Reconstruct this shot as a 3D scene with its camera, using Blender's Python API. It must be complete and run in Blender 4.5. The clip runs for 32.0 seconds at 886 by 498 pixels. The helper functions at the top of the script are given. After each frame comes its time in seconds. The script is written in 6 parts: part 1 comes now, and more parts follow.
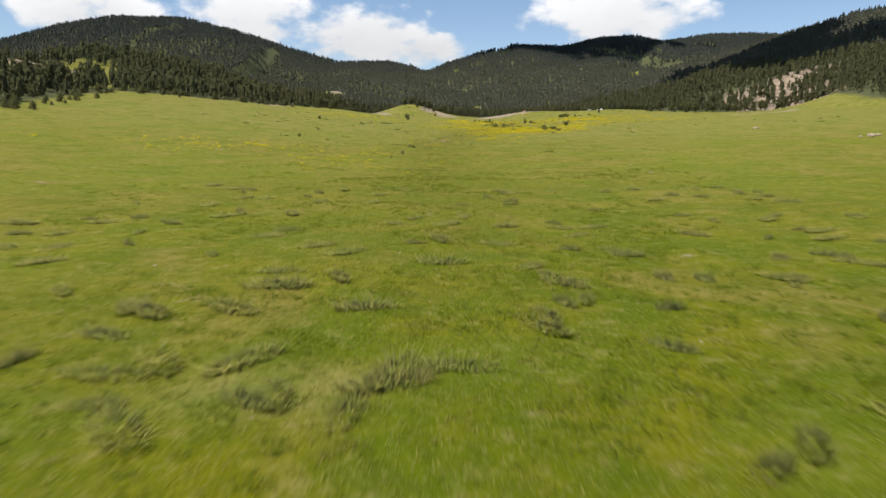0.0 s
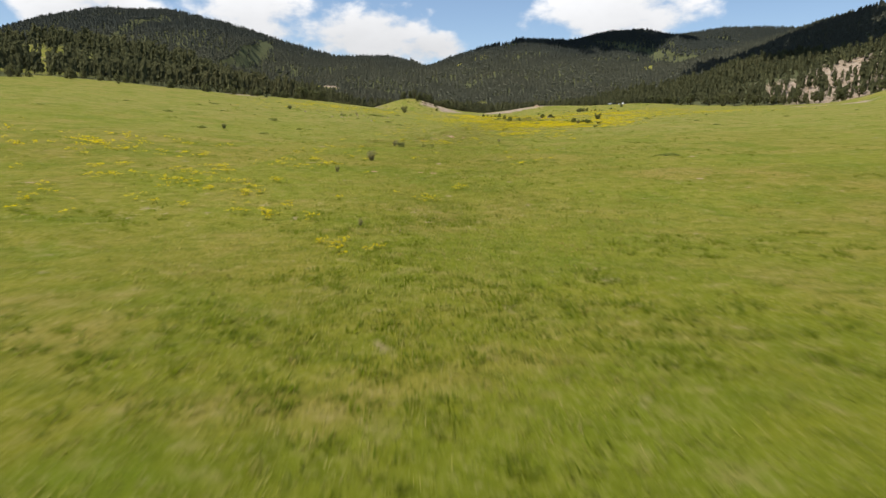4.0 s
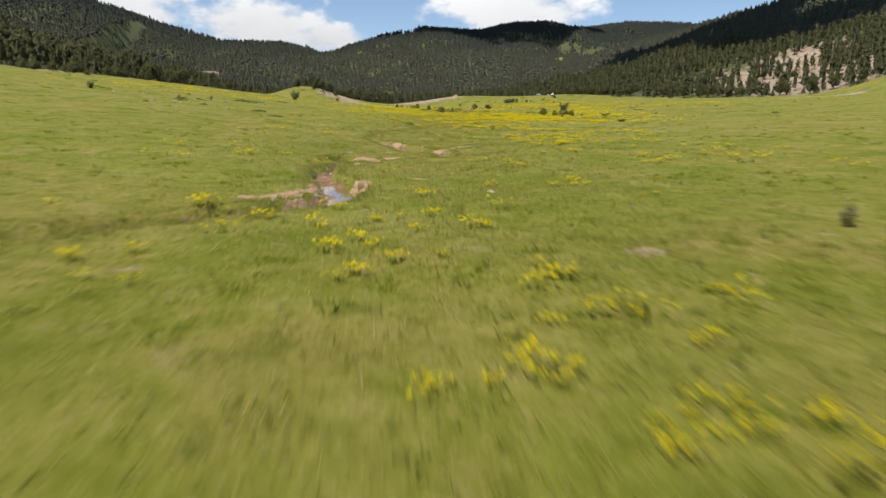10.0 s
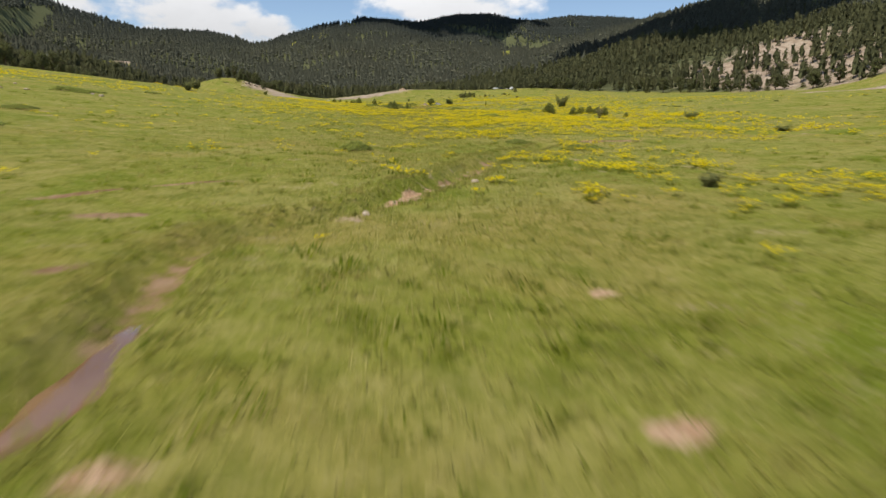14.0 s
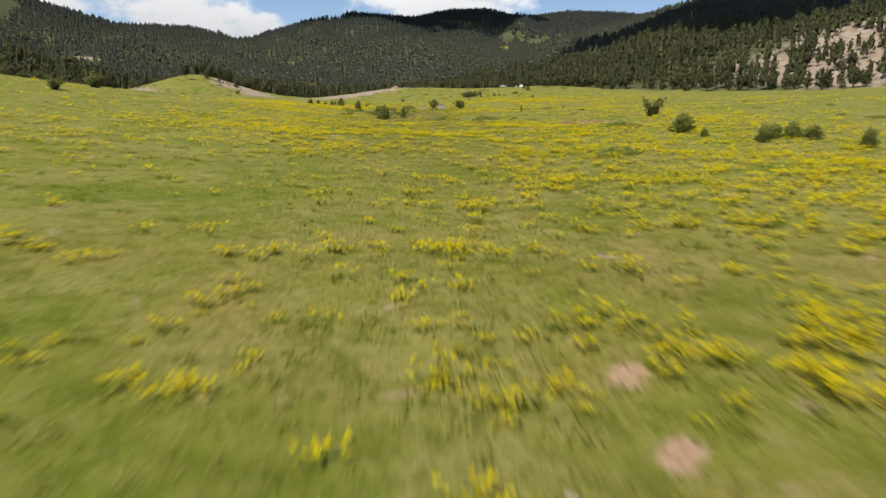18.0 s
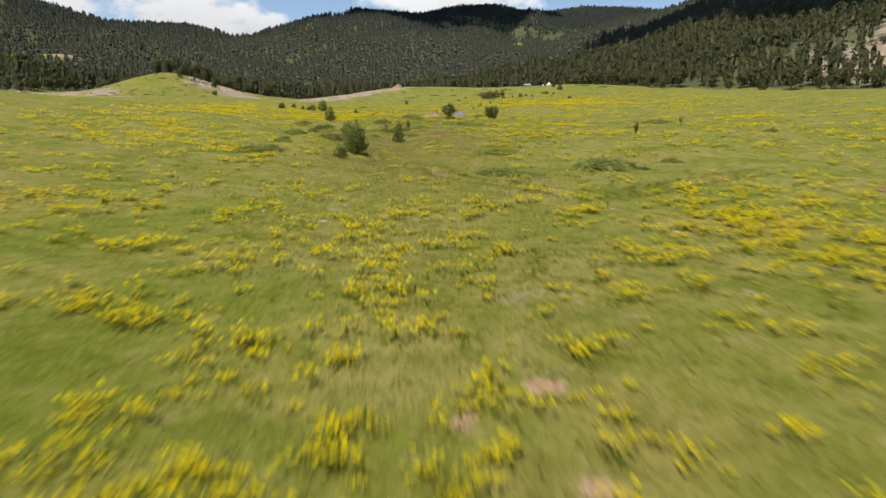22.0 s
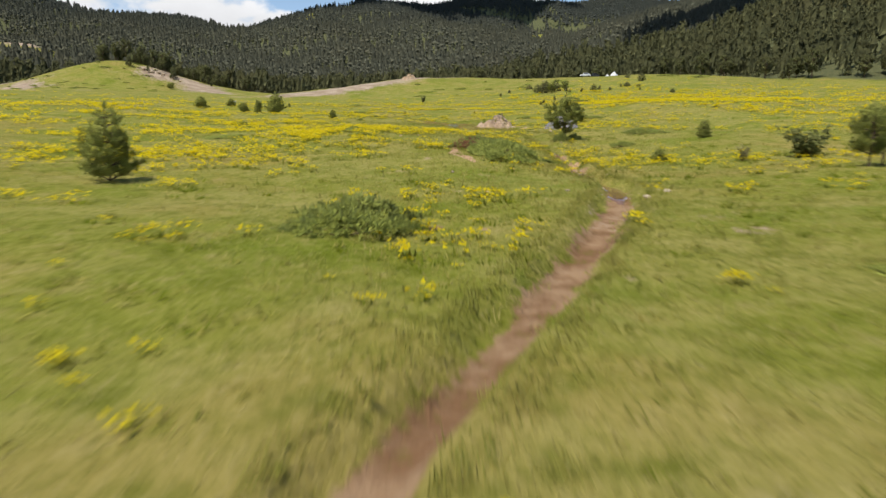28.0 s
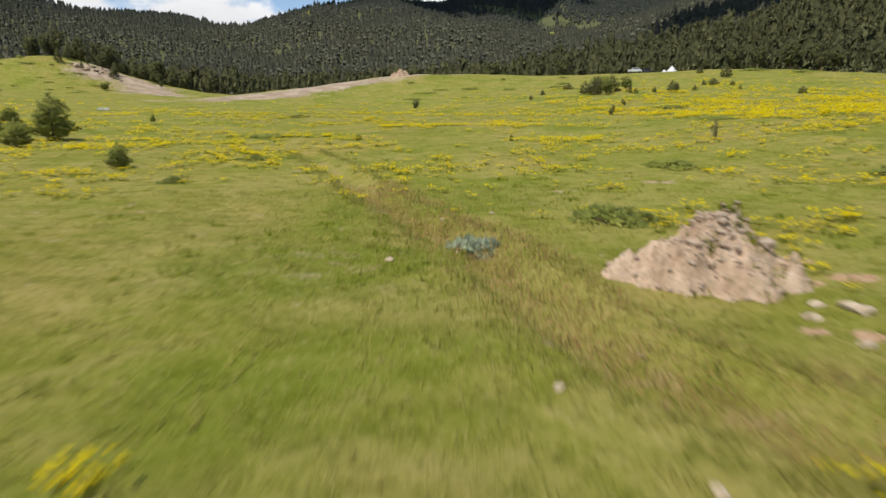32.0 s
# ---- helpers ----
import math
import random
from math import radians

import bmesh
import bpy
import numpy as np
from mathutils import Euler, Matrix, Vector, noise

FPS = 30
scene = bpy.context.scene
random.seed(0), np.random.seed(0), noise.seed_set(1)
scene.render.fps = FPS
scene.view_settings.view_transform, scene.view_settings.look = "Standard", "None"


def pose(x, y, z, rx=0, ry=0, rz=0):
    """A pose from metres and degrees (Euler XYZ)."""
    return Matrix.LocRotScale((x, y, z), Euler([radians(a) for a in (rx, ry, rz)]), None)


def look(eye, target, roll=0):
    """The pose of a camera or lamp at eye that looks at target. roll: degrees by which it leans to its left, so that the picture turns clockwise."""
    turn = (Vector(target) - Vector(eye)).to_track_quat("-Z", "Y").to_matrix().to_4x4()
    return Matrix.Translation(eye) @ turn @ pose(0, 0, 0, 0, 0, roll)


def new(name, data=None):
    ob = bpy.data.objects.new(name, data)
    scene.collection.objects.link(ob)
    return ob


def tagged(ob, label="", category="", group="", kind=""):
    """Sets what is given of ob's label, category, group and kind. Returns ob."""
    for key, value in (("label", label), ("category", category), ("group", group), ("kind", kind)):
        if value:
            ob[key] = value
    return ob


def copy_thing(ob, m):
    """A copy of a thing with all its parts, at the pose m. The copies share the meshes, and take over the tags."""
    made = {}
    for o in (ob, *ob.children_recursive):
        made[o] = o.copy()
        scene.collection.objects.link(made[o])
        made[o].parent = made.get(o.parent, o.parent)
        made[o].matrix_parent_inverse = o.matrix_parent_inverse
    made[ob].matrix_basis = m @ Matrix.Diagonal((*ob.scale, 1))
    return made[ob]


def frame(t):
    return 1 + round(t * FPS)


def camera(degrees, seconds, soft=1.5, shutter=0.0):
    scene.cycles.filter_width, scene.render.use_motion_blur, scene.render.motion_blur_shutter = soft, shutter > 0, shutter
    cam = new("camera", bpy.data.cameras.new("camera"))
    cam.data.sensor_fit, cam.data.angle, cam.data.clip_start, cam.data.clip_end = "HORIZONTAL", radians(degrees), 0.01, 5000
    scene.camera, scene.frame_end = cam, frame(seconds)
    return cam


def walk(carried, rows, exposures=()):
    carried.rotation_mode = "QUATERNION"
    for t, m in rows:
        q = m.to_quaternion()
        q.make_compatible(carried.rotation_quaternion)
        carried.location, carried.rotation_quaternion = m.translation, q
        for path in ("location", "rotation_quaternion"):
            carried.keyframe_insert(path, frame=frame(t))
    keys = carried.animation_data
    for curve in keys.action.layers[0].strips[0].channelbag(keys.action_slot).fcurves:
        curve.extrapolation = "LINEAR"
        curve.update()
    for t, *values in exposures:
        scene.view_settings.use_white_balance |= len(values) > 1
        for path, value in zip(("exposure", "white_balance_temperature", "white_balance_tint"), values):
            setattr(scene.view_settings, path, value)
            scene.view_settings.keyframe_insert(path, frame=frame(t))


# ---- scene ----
cam = camera(68.7, 32.0, soft=1.5, shutter=0.5)
METRES, EYE, TILT, LEAN, TURN = 550.0, 9.0, -9.55, -0.09, 0.0
ROWS = [
    (0.0, 0.0, 0.0, 0.0, -0.0, 0.0, -0.0),
    (0.5, 0.0001, 0.0172, 0.0025, 0.12, -0.04, -0.02),
    (1.0, 0.0001, 0.0338, 0.0047, 0.14, -0.03, -0.03),
    (1.5, 0.0003, 0.0504, 0.0069, 0.18, -0.05, -0.03),
    (2.0, 0.0006, 0.0674, 0.0092, 0.21, -0.06, -0.04),
    (2.5, 0.001, 0.085, 0.012, 0.25, -0.11, -0.04),
    (3.0, 0.0007, 0.103, 0.015, 0.3, -0.12, -0.05),
    (3.5, -0.001, 0.1206, 0.0184, 0.37, -0.12, -0.07),
    (5.5, -0.0049, 0.1767, 0.0288, -1.65, -0.26, 0.19),
    (6.0, -0.0064, 0.1928, 0.0319, -2.04, -0.32, 0.21),
    (6.5, -0.0073, 0.208, 0.0347, -2.69, -0.38, 0.3),
    (7.0, -0.0083, 0.2231, 0.0375, -3.33, -0.44, 0.37),
    (7.5, -0.009, 0.2382, 0.0404, -4.16, -0.5, 0.49),
    (8.0, -0.0098, 0.2538, 0.0433, -5.55, -0.56, 0.7),
    (8.5, -0.01, 0.269, 0.0461, -6.27, -0.61, 0.85),
    (9.0, -0.0097, 0.2841, 0.0489, -7.0, -0.67, 0.93),
    (9.5, -0.0094, 0.299, 0.0516, -7.75, -0.72, 1.07),
    (10.0, -0.0087, 0.3143, 0.0547, -8.49, -0.81, 1.18),
    (10.5, -0.0081, 0.33, 0.0579, -9.27, -0.89, 1.29),
    (11.0, -0.0072, 0.3452, 0.0608, -10.01, -0.95, 1.42),
    (11.5, -0.0058, 0.3607, 0.0637, -10.65, -0.99, 1.57),
    (12.0, -0.0047, 0.3759, 0.0669, -11.2, -1.04, 1.64),
    (12.5, -0.0032, 0.3912, 0.0701, -11.64, -1.1, 1.73),
    (13.0, -0.0015, 0.4072, 0.0734, -12.24, -1.16, 1.81),
    (13.5, 0.0006, 0.423, 0.0766, -12.95, -1.25, 1.95),
    (14.0, 0.003, 0.4385, 0.0799, -13.62, -1.34, 2.04),
    (14.5, 0.0058, 0.4543, 0.0837, -14.12, -1.37, 2.17),
    (16.5, 0.0157, 0.5135, 0.0972, -14.49, -1.52, 2.27),
    (17.0, 0.018, 0.5292, 0.1006, -14.44, -1.53, 2.25),
    (17.5, 0.0212, 0.5454, 0.1043, -14.36, -1.54, 2.25),
    (18.0, 0.0249, 0.5612, 0.1078, -14.27, -1.53, 2.26),
    (18.5, 0.0279, 0.5767, 0.1113, -14.18, -1.54, 2.23),
    (19.0, 0.0316, 0.5921, 0.1149, -14.06, -1.57, 2.29),
    (19.5, 0.036, 0.608, 0.1187, -13.94, -1.58, 2.3),
    (20.0, 0.0403, 0.6235, 0.1222, -13.85, -1.57, 2.27),
    (20.5, 0.044, 0.6389, 0.1255, -13.77, -1.57, 2.29),
    (21.0, 0.0472, 0.6542, 0.1286, -13.69, -1.55, 2.31),
    (21.5, 0.0499, 0.6698, 0.1322, -13.67, -1.55, 2.3),
    (22.0, 0.0525, 0.6858, 0.1358, -13.62, -1.55, 2.32),
    (22.5, 0.0551, 0.7014, 0.139, -13.58, -1.55, 2.3),
    (23.0, 0.0575, 0.7163, 0.1419, -13.54, -1.54, 2.23),
    (23.5, 0.0598, 0.7305, 0.1445, -13.47, -1.56, 2.25),
    (24.0, 0.062, 0.7446, 0.1471, -13.43, -1.57, 2.18),
    (24.5, 0.0643, 0.7592, 0.1499, -13.36, -1.59, 2.19),
    (25.0, 0.0665, 0.7739, 0.1529, -13.31, -1.62, 2.17),
    (25.5, 0.0686, 0.7882, 0.156, -13.26, -1.68, 2.16),
    (26.0, 0.0706, 0.8026, 0.159, -13.22, -1.73, 2.11),
    (26.5, 0.0727, 0.8166, 0.162, -13.13, -1.78, 2.13),
    (28.5, 0.0832, 0.8689, 0.1721, -12.95, -1.7, 2.09),
    (29.0, 0.0867, 0.8833, 0.1753, -12.89, -1.68, 2.12),
    (29.5, 0.0902, 0.8976, 0.1786, -12.83, -1.66, 2.16),
    (30.0, 0.0938, 0.9121, 0.1818, -12.78, -1.63, 2.16),
    (30.5, 0.0975, 0.9266, 0.185, -12.75, -1.63, 2.15),
    (31.0, 0.1011, 0.9408, 0.188, -12.69, -1.61, 2.14),
    (31.5, 0.1047, 0.955, 0.1909, -12.64, -1.59, 2.13),
    (32.0, 0.1082, 0.969, 0.1938, -12.57, -1.57, 2.09),
]
walk(cam, [(t, pose(0, 0, EYE, TILT, LEAN, TURN) @ pose(METRES * x, METRES * y, METRES * z, 90 + pitch, roll, yaw)) for t, x, y, z, yaw, pitch, roll in ROWS], [(0.0, -0.02), (7.0, -0.02), (11.0, -0.02), (13.0, -0.13), (14.5, -0.06), (18.0, -0.08), (21.0, -0.06), (24.0, -0.01), (26.0, 0.04), (32.0, 0.02)])

# ---- sky and sun ----
SUN_HEIGHT, SUN_TURN = 64.0, -125.0  # degrees above the horizon; from straight ahead (+y), minus: to the left
world = bpy.data.worlds.new("sky")
scene.world = world
world.use_nodes = True
wn, wl = world.node_tree.nodes, world.node_tree.links
wn.clear()


def wnode(kind, **kw):
    n = wn.new(kind)
    for k, v in kw.items():
        if k == "inputs":
            for name, value in v.items():
                n.inputs[name].default_value = value
        else:
            setattr(n, k, v)
    return n


def wmath(op, a, b=None, clamp=False):
    n = wnode("ShaderNodeMath", operation=op, use_clamp=clamp)
    for i, v in enumerate((a, b)):
        if v is None:
            continue
        if isinstance(v, (int, float)):
            n.inputs[i].default_value = v
        else:
            wl.new(v, n.inputs[i])
    return n.outputs[0]


sky = wnode("ShaderNodeTexSky", sky_type="NISHITA", sun_disc=False, sun_elevation=radians(SUN_HEIGHT), sun_rotation=radians(SUN_TURN), altitude=1200.0, air_density=1.0, dust_density=1.2, ozone_density=1.5)
way = wnode("ShaderNodeTexCoord").outputs["Generated"]
# cumulus: (azimuth, height, half width, half height) in degrees
CLOUDS = [(-27.5, 9.6, 5.5, 3.0), (-15.5, 10.2, 6.0, 3.2), (-6.5, 8.6, 6.6, 2.9), (-1.5, 7.6, 4.0, 1.6), (14.5, 10.4, 8.0, 3.6), (34.0, 12.5, 5.0, 2.6), (58.0, 14.0, 9.0, 4.0), (-48.0, 13.0, 9.0, 3.5), (95.0, 20.0, 12.0, 6.0), (150.0, 16.0, 14.0, 5.0), (-95.0, 18.0, 12.0, 5.0), (-150.0, 14.0, 12.0, 5.0)]
split = wnode("ShaderNodeSeparateXYZ")
wl.new(way, split.inputs[0])
azimuth = wmath("MULTIPLY", wmath("ARCTAN2", split.outputs["X"], split.outputs["Y"]), 180 / math.pi)
height = wmath("MULTIPLY", wmath("ARCSINE", split.outputs["Z"]), 180 / math.pi)
plane = wnode("ShaderNodeCombineXYZ")
wl.new(wmath("MULTIPLY", azimuth, 0.16), plane.inputs[0])
wl.new(wmath("MULTIPLY", height, 0.26), plane.inputs[1])
billow = wnode("ShaderNodeTexNoise", inputs={"Scale": 1.7, "Detail": 8.0, "Roughness": 0.52})
wl.new(plane.outputs[0], billow.inputs["Vector"])
cover = None
for az, hh, rw, rh in CLOUDS:
    u = wmath("DIVIDE", wmath("SUBTRACT", azimuth, az), rw)
    v = wmath("DIVIDE", wmath("SUBTRACT", height, hh), rh)
    one = wmath("SUBTRACT", 1.0, wmath("ADD", wmath("MULTIPLY", u, u), wmath("MULTIPLY", v, v)))
    cover = one if cover is None else wmath("MAXIMUM", cover, one)
cover = wmath("MAXIMUM", cover, -1.5)
density = wmath("ADD", cover, wmath("MULTIPLY", wmath("SUBTRACT", billow.outputs["Fac"], 0.52), 3.6))
soft = wnode("ShaderNodeMapRange", interpolation_type="SMOOTHSTEP", inputs={"From Min": -0.05, "From Max": 0.75})
wl.new(density, soft.inputs["Value"])
thick = wnode("ShaderNodeMapRange", inputs={"From Min": 0.2, "From Max": 2.6, "To Min": 1.0, "To Max": 0.74})
wl.new(density, thick.inputs["Value"])
white = wnode("ShaderNodeVectorMath", operation="SCALE", inputs={0: (8.2, 8.2, 8.3)})
low = wnode("ShaderNodeMapRange", interpolation_type="SMOOTHSTEP", inputs={"From Min": 6.5, "From Max": 12.5, "To Min": 0.74, "To Max": 1.0})
wl.new(height, low.inputs["Value"])
puff = wnode("ShaderNodeMapRange", inputs={"From Min": 0.35, "From Max": 0.65, "To Min": 0.86, "To Max": 1.06})
wl.new(billow.outputs["Fac"], puff.inputs["Value"])
wl.new(wmath("MULTIPLY", wmath("MULTIPLY", thick.outputs[0], low.outputs[0]), puff.outputs[0]), white.inputs["Scale"])
blend = wnode("ShaderNodeMix", data_type="RGBA")
wl.new(wmath("MULTIPLY", soft.outputs[0], 0.96), blend.inputs["Factor"])
wl.new(sky.outputs[0], blend.inputs["A"])
wl.new(white.outputs[0], blend.inputs["B"])
back = wnode("ShaderNodeBackground", inputs={"Strength": 0.14})
wl.new(blend.outputs["Result"], back.inputs["Color"])
wl.new(back.outputs[0], wnode("ShaderNodeOutputWorld").inputs[0])

sun = new("sun", bpy.data.lights.new("sun", "SUN"))
sun.data.energy, sun.data.angle, sun.data.color = 3.6, radians(0.53), (1.0, 0.955, 0.88)
sa, sh = radians(SUN_TURN), radians(SUN_HEIGHT)
sun.matrix_world = look((0, 0, 300), Vector((0, 0, 300)) - Vector((math.sin(sa) * math.cos(sh), math.cos(sa) * math.cos(sh), math.sin(sh))))

# ---- materials ----
class Nodes:
    """A short way to write a node material."""

    def __init__(self, name):
        self.m = bpy.data.materials.new(name)
        self.m.use_nodes = True
        self.t = self.m.node_tree
        self.t.nodes.clear()

    def add(self, kind, inputs=None, **kw):
        n = self.t.nodes.new(kind)
        for k, v in kw.items():
            setattr(n, k, v)
        for k, v in (inputs or {}).items():
            self.put(n.inputs[k], v)
        return n

    def put(self, socket, v):
        if isinstance(v, bpy.types.NodeSocket):
            self.t.links.new(v, socket)
        elif isinstance(v, (tuple, list)) and len(v) == 3 and socket.type == "RGBA":
            socket.default_value = (*v, 1)
        else:
            socket.default_value = v

    def place(self):
        return self.add("ShaderNodeNewGeometry").outputs["Position"]

    def noise(self, scale, detail=4.0, rough=0.55, vector=None, warp=0.0):
        return self.add("ShaderNodeTexNoise", {"Vector": vector or self.place(), "Scale": scale, "Detail": detail, "Roughness": rough, "Distortion": warp}).outputs["Fac"]

    def ramp(self, v, a, b, lo=0.0, hi=1.0):
        return self.add("ShaderNodeMapRange", {"Value": v, "From Min": a, "From Max": b, "To Min": lo, "To Max": hi}).outputs[0]

    def mix(self, f, a, b):
        n = self.add("ShaderNodeMix", data_type="RGBA")
        self.put(n.inputs["Factor"], f), self.put(n.inputs["A"], a), self.put(n.inputs["B"], b)
        return n.outputs["Result"]

    def math(self, op, a, b=0.0, clamp=False):
        return self.add("ShaderNodeMath", {0: a, 1: b}, operation=op, use_clamp=clamp).outputs[0]

    def attr(self, name):
        return self.add("ShaderNodeAttribute", attribute_name=name).outputs["Fac"]

    def island(self):
        return self.add("ShaderNodeNewGeometry").outputs["Random Per Island"]

    def thing(self):
        return self.add("ShaderNodeObjectInfo").outputs["Random"]

    def bump(self, v, strength, distance):
        return self.add("ShaderNodeBump", {"Height": v, "Strength": strength, "Distance": distance}).outputs[0]

    def upward(self, share):
        """Shading normals drawn towards the sky, as a thick sward of thin leaves shades."""
        a = self.add("ShaderNodeVectorMath", {0: self.add("ShaderNodeNewGeometry").outputs["Normal"], "Scale": 1 - share}, operation="SCALE").outputs[0]
        b = self.add("ShaderNodeVectorMath", {0: a, 1: (0, 0, share)}, operation="ADD").outputs[0]
        return self.add("ShaderNodeVectorMath", {0: b}, operation="NORMALIZE").outputs[0]

    def rounded(self, lift, own=0.3):
        """Shading normals of the whole crown, so that a mass of thin leaves shades as one rounded form."""
        v = self.add("ShaderNodeAttribute", attribute_name="crown").outputs["Vector"]
        v = self.add("ShaderNodeVectorTransform", {0: v}, vector_type="NORMAL", convert_from="OBJECT", convert_to="WORLD").outputs[0]
        own = self.add("ShaderNodeVectorMath", {0: self.add("ShaderNodeNewGeometry").outputs["Normal"], "Scale": own}, operation="SCALE").outputs[0]
        v = self.add("ShaderNodeVectorMath", {0: v, 1: own}, operation="ADD").outputs[0]
        v = self.add("ShaderNodeVectorMath", {0: v, 1: (0, 0, lift)}, operation="ADD").outputs[0]
        return self.add("ShaderNodeVectorMath", {0: v}, operation="NORMALIZE").outputs[0]

    def done(self, colour, rough=0.9, normal=None, gloss=0.2, metal=0.0, glow=0.0, leaf=0.0, both=False):
        p = self.add("ShaderNodeBsdfPrincipled", {"Base Color": colour, "Roughness": rough, "Metallic": metal, "Specular IOR Level": gloss})
        if normal is not None:
            self.put(p.inputs["Normal"], normal)
        out = p.outputs[0]
        if leaf:
            thin = self.add("ShaderNodeBsdfTranslucent", {"Color": colour})
            if both:
                back = self.add("ShaderNodeVectorMath", {0: normal, "Scale": -1.0}, operation="SCALE").outputs[0]
                self.put(thin.inputs["Normal"], back)
            if both:
                out = self.add("ShaderNodeAddShader", {0: out, 1: thin.outputs[0]}).outputs[0]
            else:
                out = self.add("ShaderNodeMixShader", {0: leaf, 1: out, 2: thin.outputs[0]}).outputs[0]
        self.t.links.new(out, self.add("ShaderNodeOutputMaterial").inputs[0])
        return self.m


def ground_material():
    n = Nodes("meadow_ground")
    broad, mid, fine, grain = n.noise(0.03, 4), n.noise(0.22, 5, 0.6), n.noise(1.1, 7, 0.68), n.noise(7.0, 6, 0.7)
    hue = n.noise(0.11, 4, 0.6, warp=0.6)
    olive = n.mix(n.ramp(mid, 0.38, 0.62), (0.209, 0.205, 0.023), (0.311, 0.255, 0.048))
    fresh = n.mix(n.ramp(mid, 0.38, 0.62), (0.112, 0.160, 0.002), (0.200, 0.200, 0.004))
    grass = n.mix(n.attr("lush"), n.mix(n.ramp(broad, 0.42, 0.58), olive, (0.232, 0.245, 0.025)), fresh)
    grass = n.mix(n.math("MULTIPLY", n.attr("dry"), 0.62), grass, n.mix(n.ramp(mid, 0.42, 0.58), (0.258, 0.258, 0.046), (0.352, 0.310, 0.091)))
    grass = n.mix(n.ramp(hue, 0.54, 0.66, 0.0, 0.45), grass, (0.356, 0.255, 0.071))
    grass = n.mix(n.ramp(hue, 0.46, 0.36, 0.0, 0.55), grass, (0.136, 0.190, 0.011))
    grass = n.mix(n.ramp(fine, 0.50, 0.36, 0.0, 0.60), grass, (0.111, 0.135, 0.008))
    grass = n.mix(n.ramp(fine, 0.54, 0.68, 0.0, 0.50), grass, (0.395, 0.315, 0.109))
    grass = n.mix(n.ramp(grain, 0.50, 0.36, 0.0, 0.55), grass, (0.107, 0.120, 0.011))
    grass = n.mix(n.ramp(grain, 0.53, 0.68, 0.0, 0.45), grass, (0.441, 0.355, 0.144))
    soil = n.mix(n.ramp(fine, 0.42, 0.6), (0.240, 0.132, 0.066), (0.400, 0.258, 0.145))
    pale = n.mix(n.ramp(mid, 0.40, 0.60), (0.35, 0.255, 0.170), (0.49, 0.380, 0.270))
    pale = n.mix(n.ramp(fine, 0.48, 0.34, 0.0, 0.7), pale, (0.22, 0.18, 0.10))
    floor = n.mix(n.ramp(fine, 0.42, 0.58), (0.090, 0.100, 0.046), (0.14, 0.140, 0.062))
    edge = n.math("MULTIPLY", n.math("SUBTRACT", n.math("ADD", n.math("MULTIPLY", fine, 0.6), n.math("MULTIPLY", grain, 0.4)), 0.5), 2.2)
    spot = n.ramp(n.math("ADD", n.noise(0.62, 3, 0.5, warp=0.4), n.math("MULTIPLY", edge, 0.05)), 0.685, 0.765, 0.0, 0.8)
    shingle = n.ramp(n.math("ADD", n.attr("sand"), n.math("MULTIPLY", edge, 0.7)), 0.36, 0.62)
    bare = n.math("MULTIPLY", spot, n.attr("worn"))
    dirt = n.ramp(n.math("ADD", n.attr("dirt"), edge), 0.36, 0.62)
    rock = n.ramp(n.math("ADD", n.attr("pale"), n.math("ADD", edge, n.math("MULTIPLY", n.math("SUBTRACT", n.noise(0.09, 4, 0.6), 0.5), 1.5))), 0.36, 0.66)
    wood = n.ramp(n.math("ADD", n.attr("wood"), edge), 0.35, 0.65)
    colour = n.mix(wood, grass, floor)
    colour = n.mix(bare, colour, n.mix(n.ramp(grain, 0.42, 0.6), (0.40, 0.265, 0.165), (0.56, 0.41, 0.28)))
    colour = n.mix(dirt, colour, soil)
    colour = n.mix(shingle, colour, n.mix(n.ramp(grain, 0.40, 0.62), (0.42, 0.240, 0.125), (0.62, 0.420, 0.255)))
    colour = n.mix(rock, colour, pale)
    relief = n.math("ADD", n.math("MULTIPLY", fine, 0.7), n.math("MULTIPLY", grain, 0.3))
    return n.done(colour, 0.95, n.bump(relief, 1.0, 0.22), 0.05)


def leaf_material(name, dark, light, tip=None, rough=0.75, leaf=0.25, gloss=0.15, up=0.55, dry=None, crown=None, own=0.3):
    """Foliage that differs from clump to clump and from plant to plant."""
    n = Nodes(name)
    col = n.mix(n.island(), dark, light)
    if dry:
        col = n.mix(n.ramp(n.noise(0.45, 4, 0.6, warp=0.5), 0.52, 0.66, 0.0, 0.65), col, (0.46, 0.335, 0.11))
        col = n.mix(n.ramp(n.noise(0.8, 4, 0.6), 0.47, 0.36, 0.0, 0.6), col, (0.125, 0.200, 0.012))
        col = n.mix(n.ramp(n.add("ShaderNodeSeparateXYZ", {0: n.place()}).outputs["Y"], 140, 260, 0.0, 0.5), col, dry)
    if tip:
        col = n.mix(n.ramp(n.thing(), 0.3, 1.0, 0.0, 0.6), col, tip)
    col = n.mix(n.ramp(n.noise(1.4, 3), 0.60, 0.34, 0.0, 0.5), col, tuple(c * 0.8 for c in dark))
    if crown is not None:
        return n.done(col, rough, n.rounded(crown, own), gloss, leaf=0.5, both=True)
    return n.done(col, rough, n.upward(up), gloss, leaf=leaf)


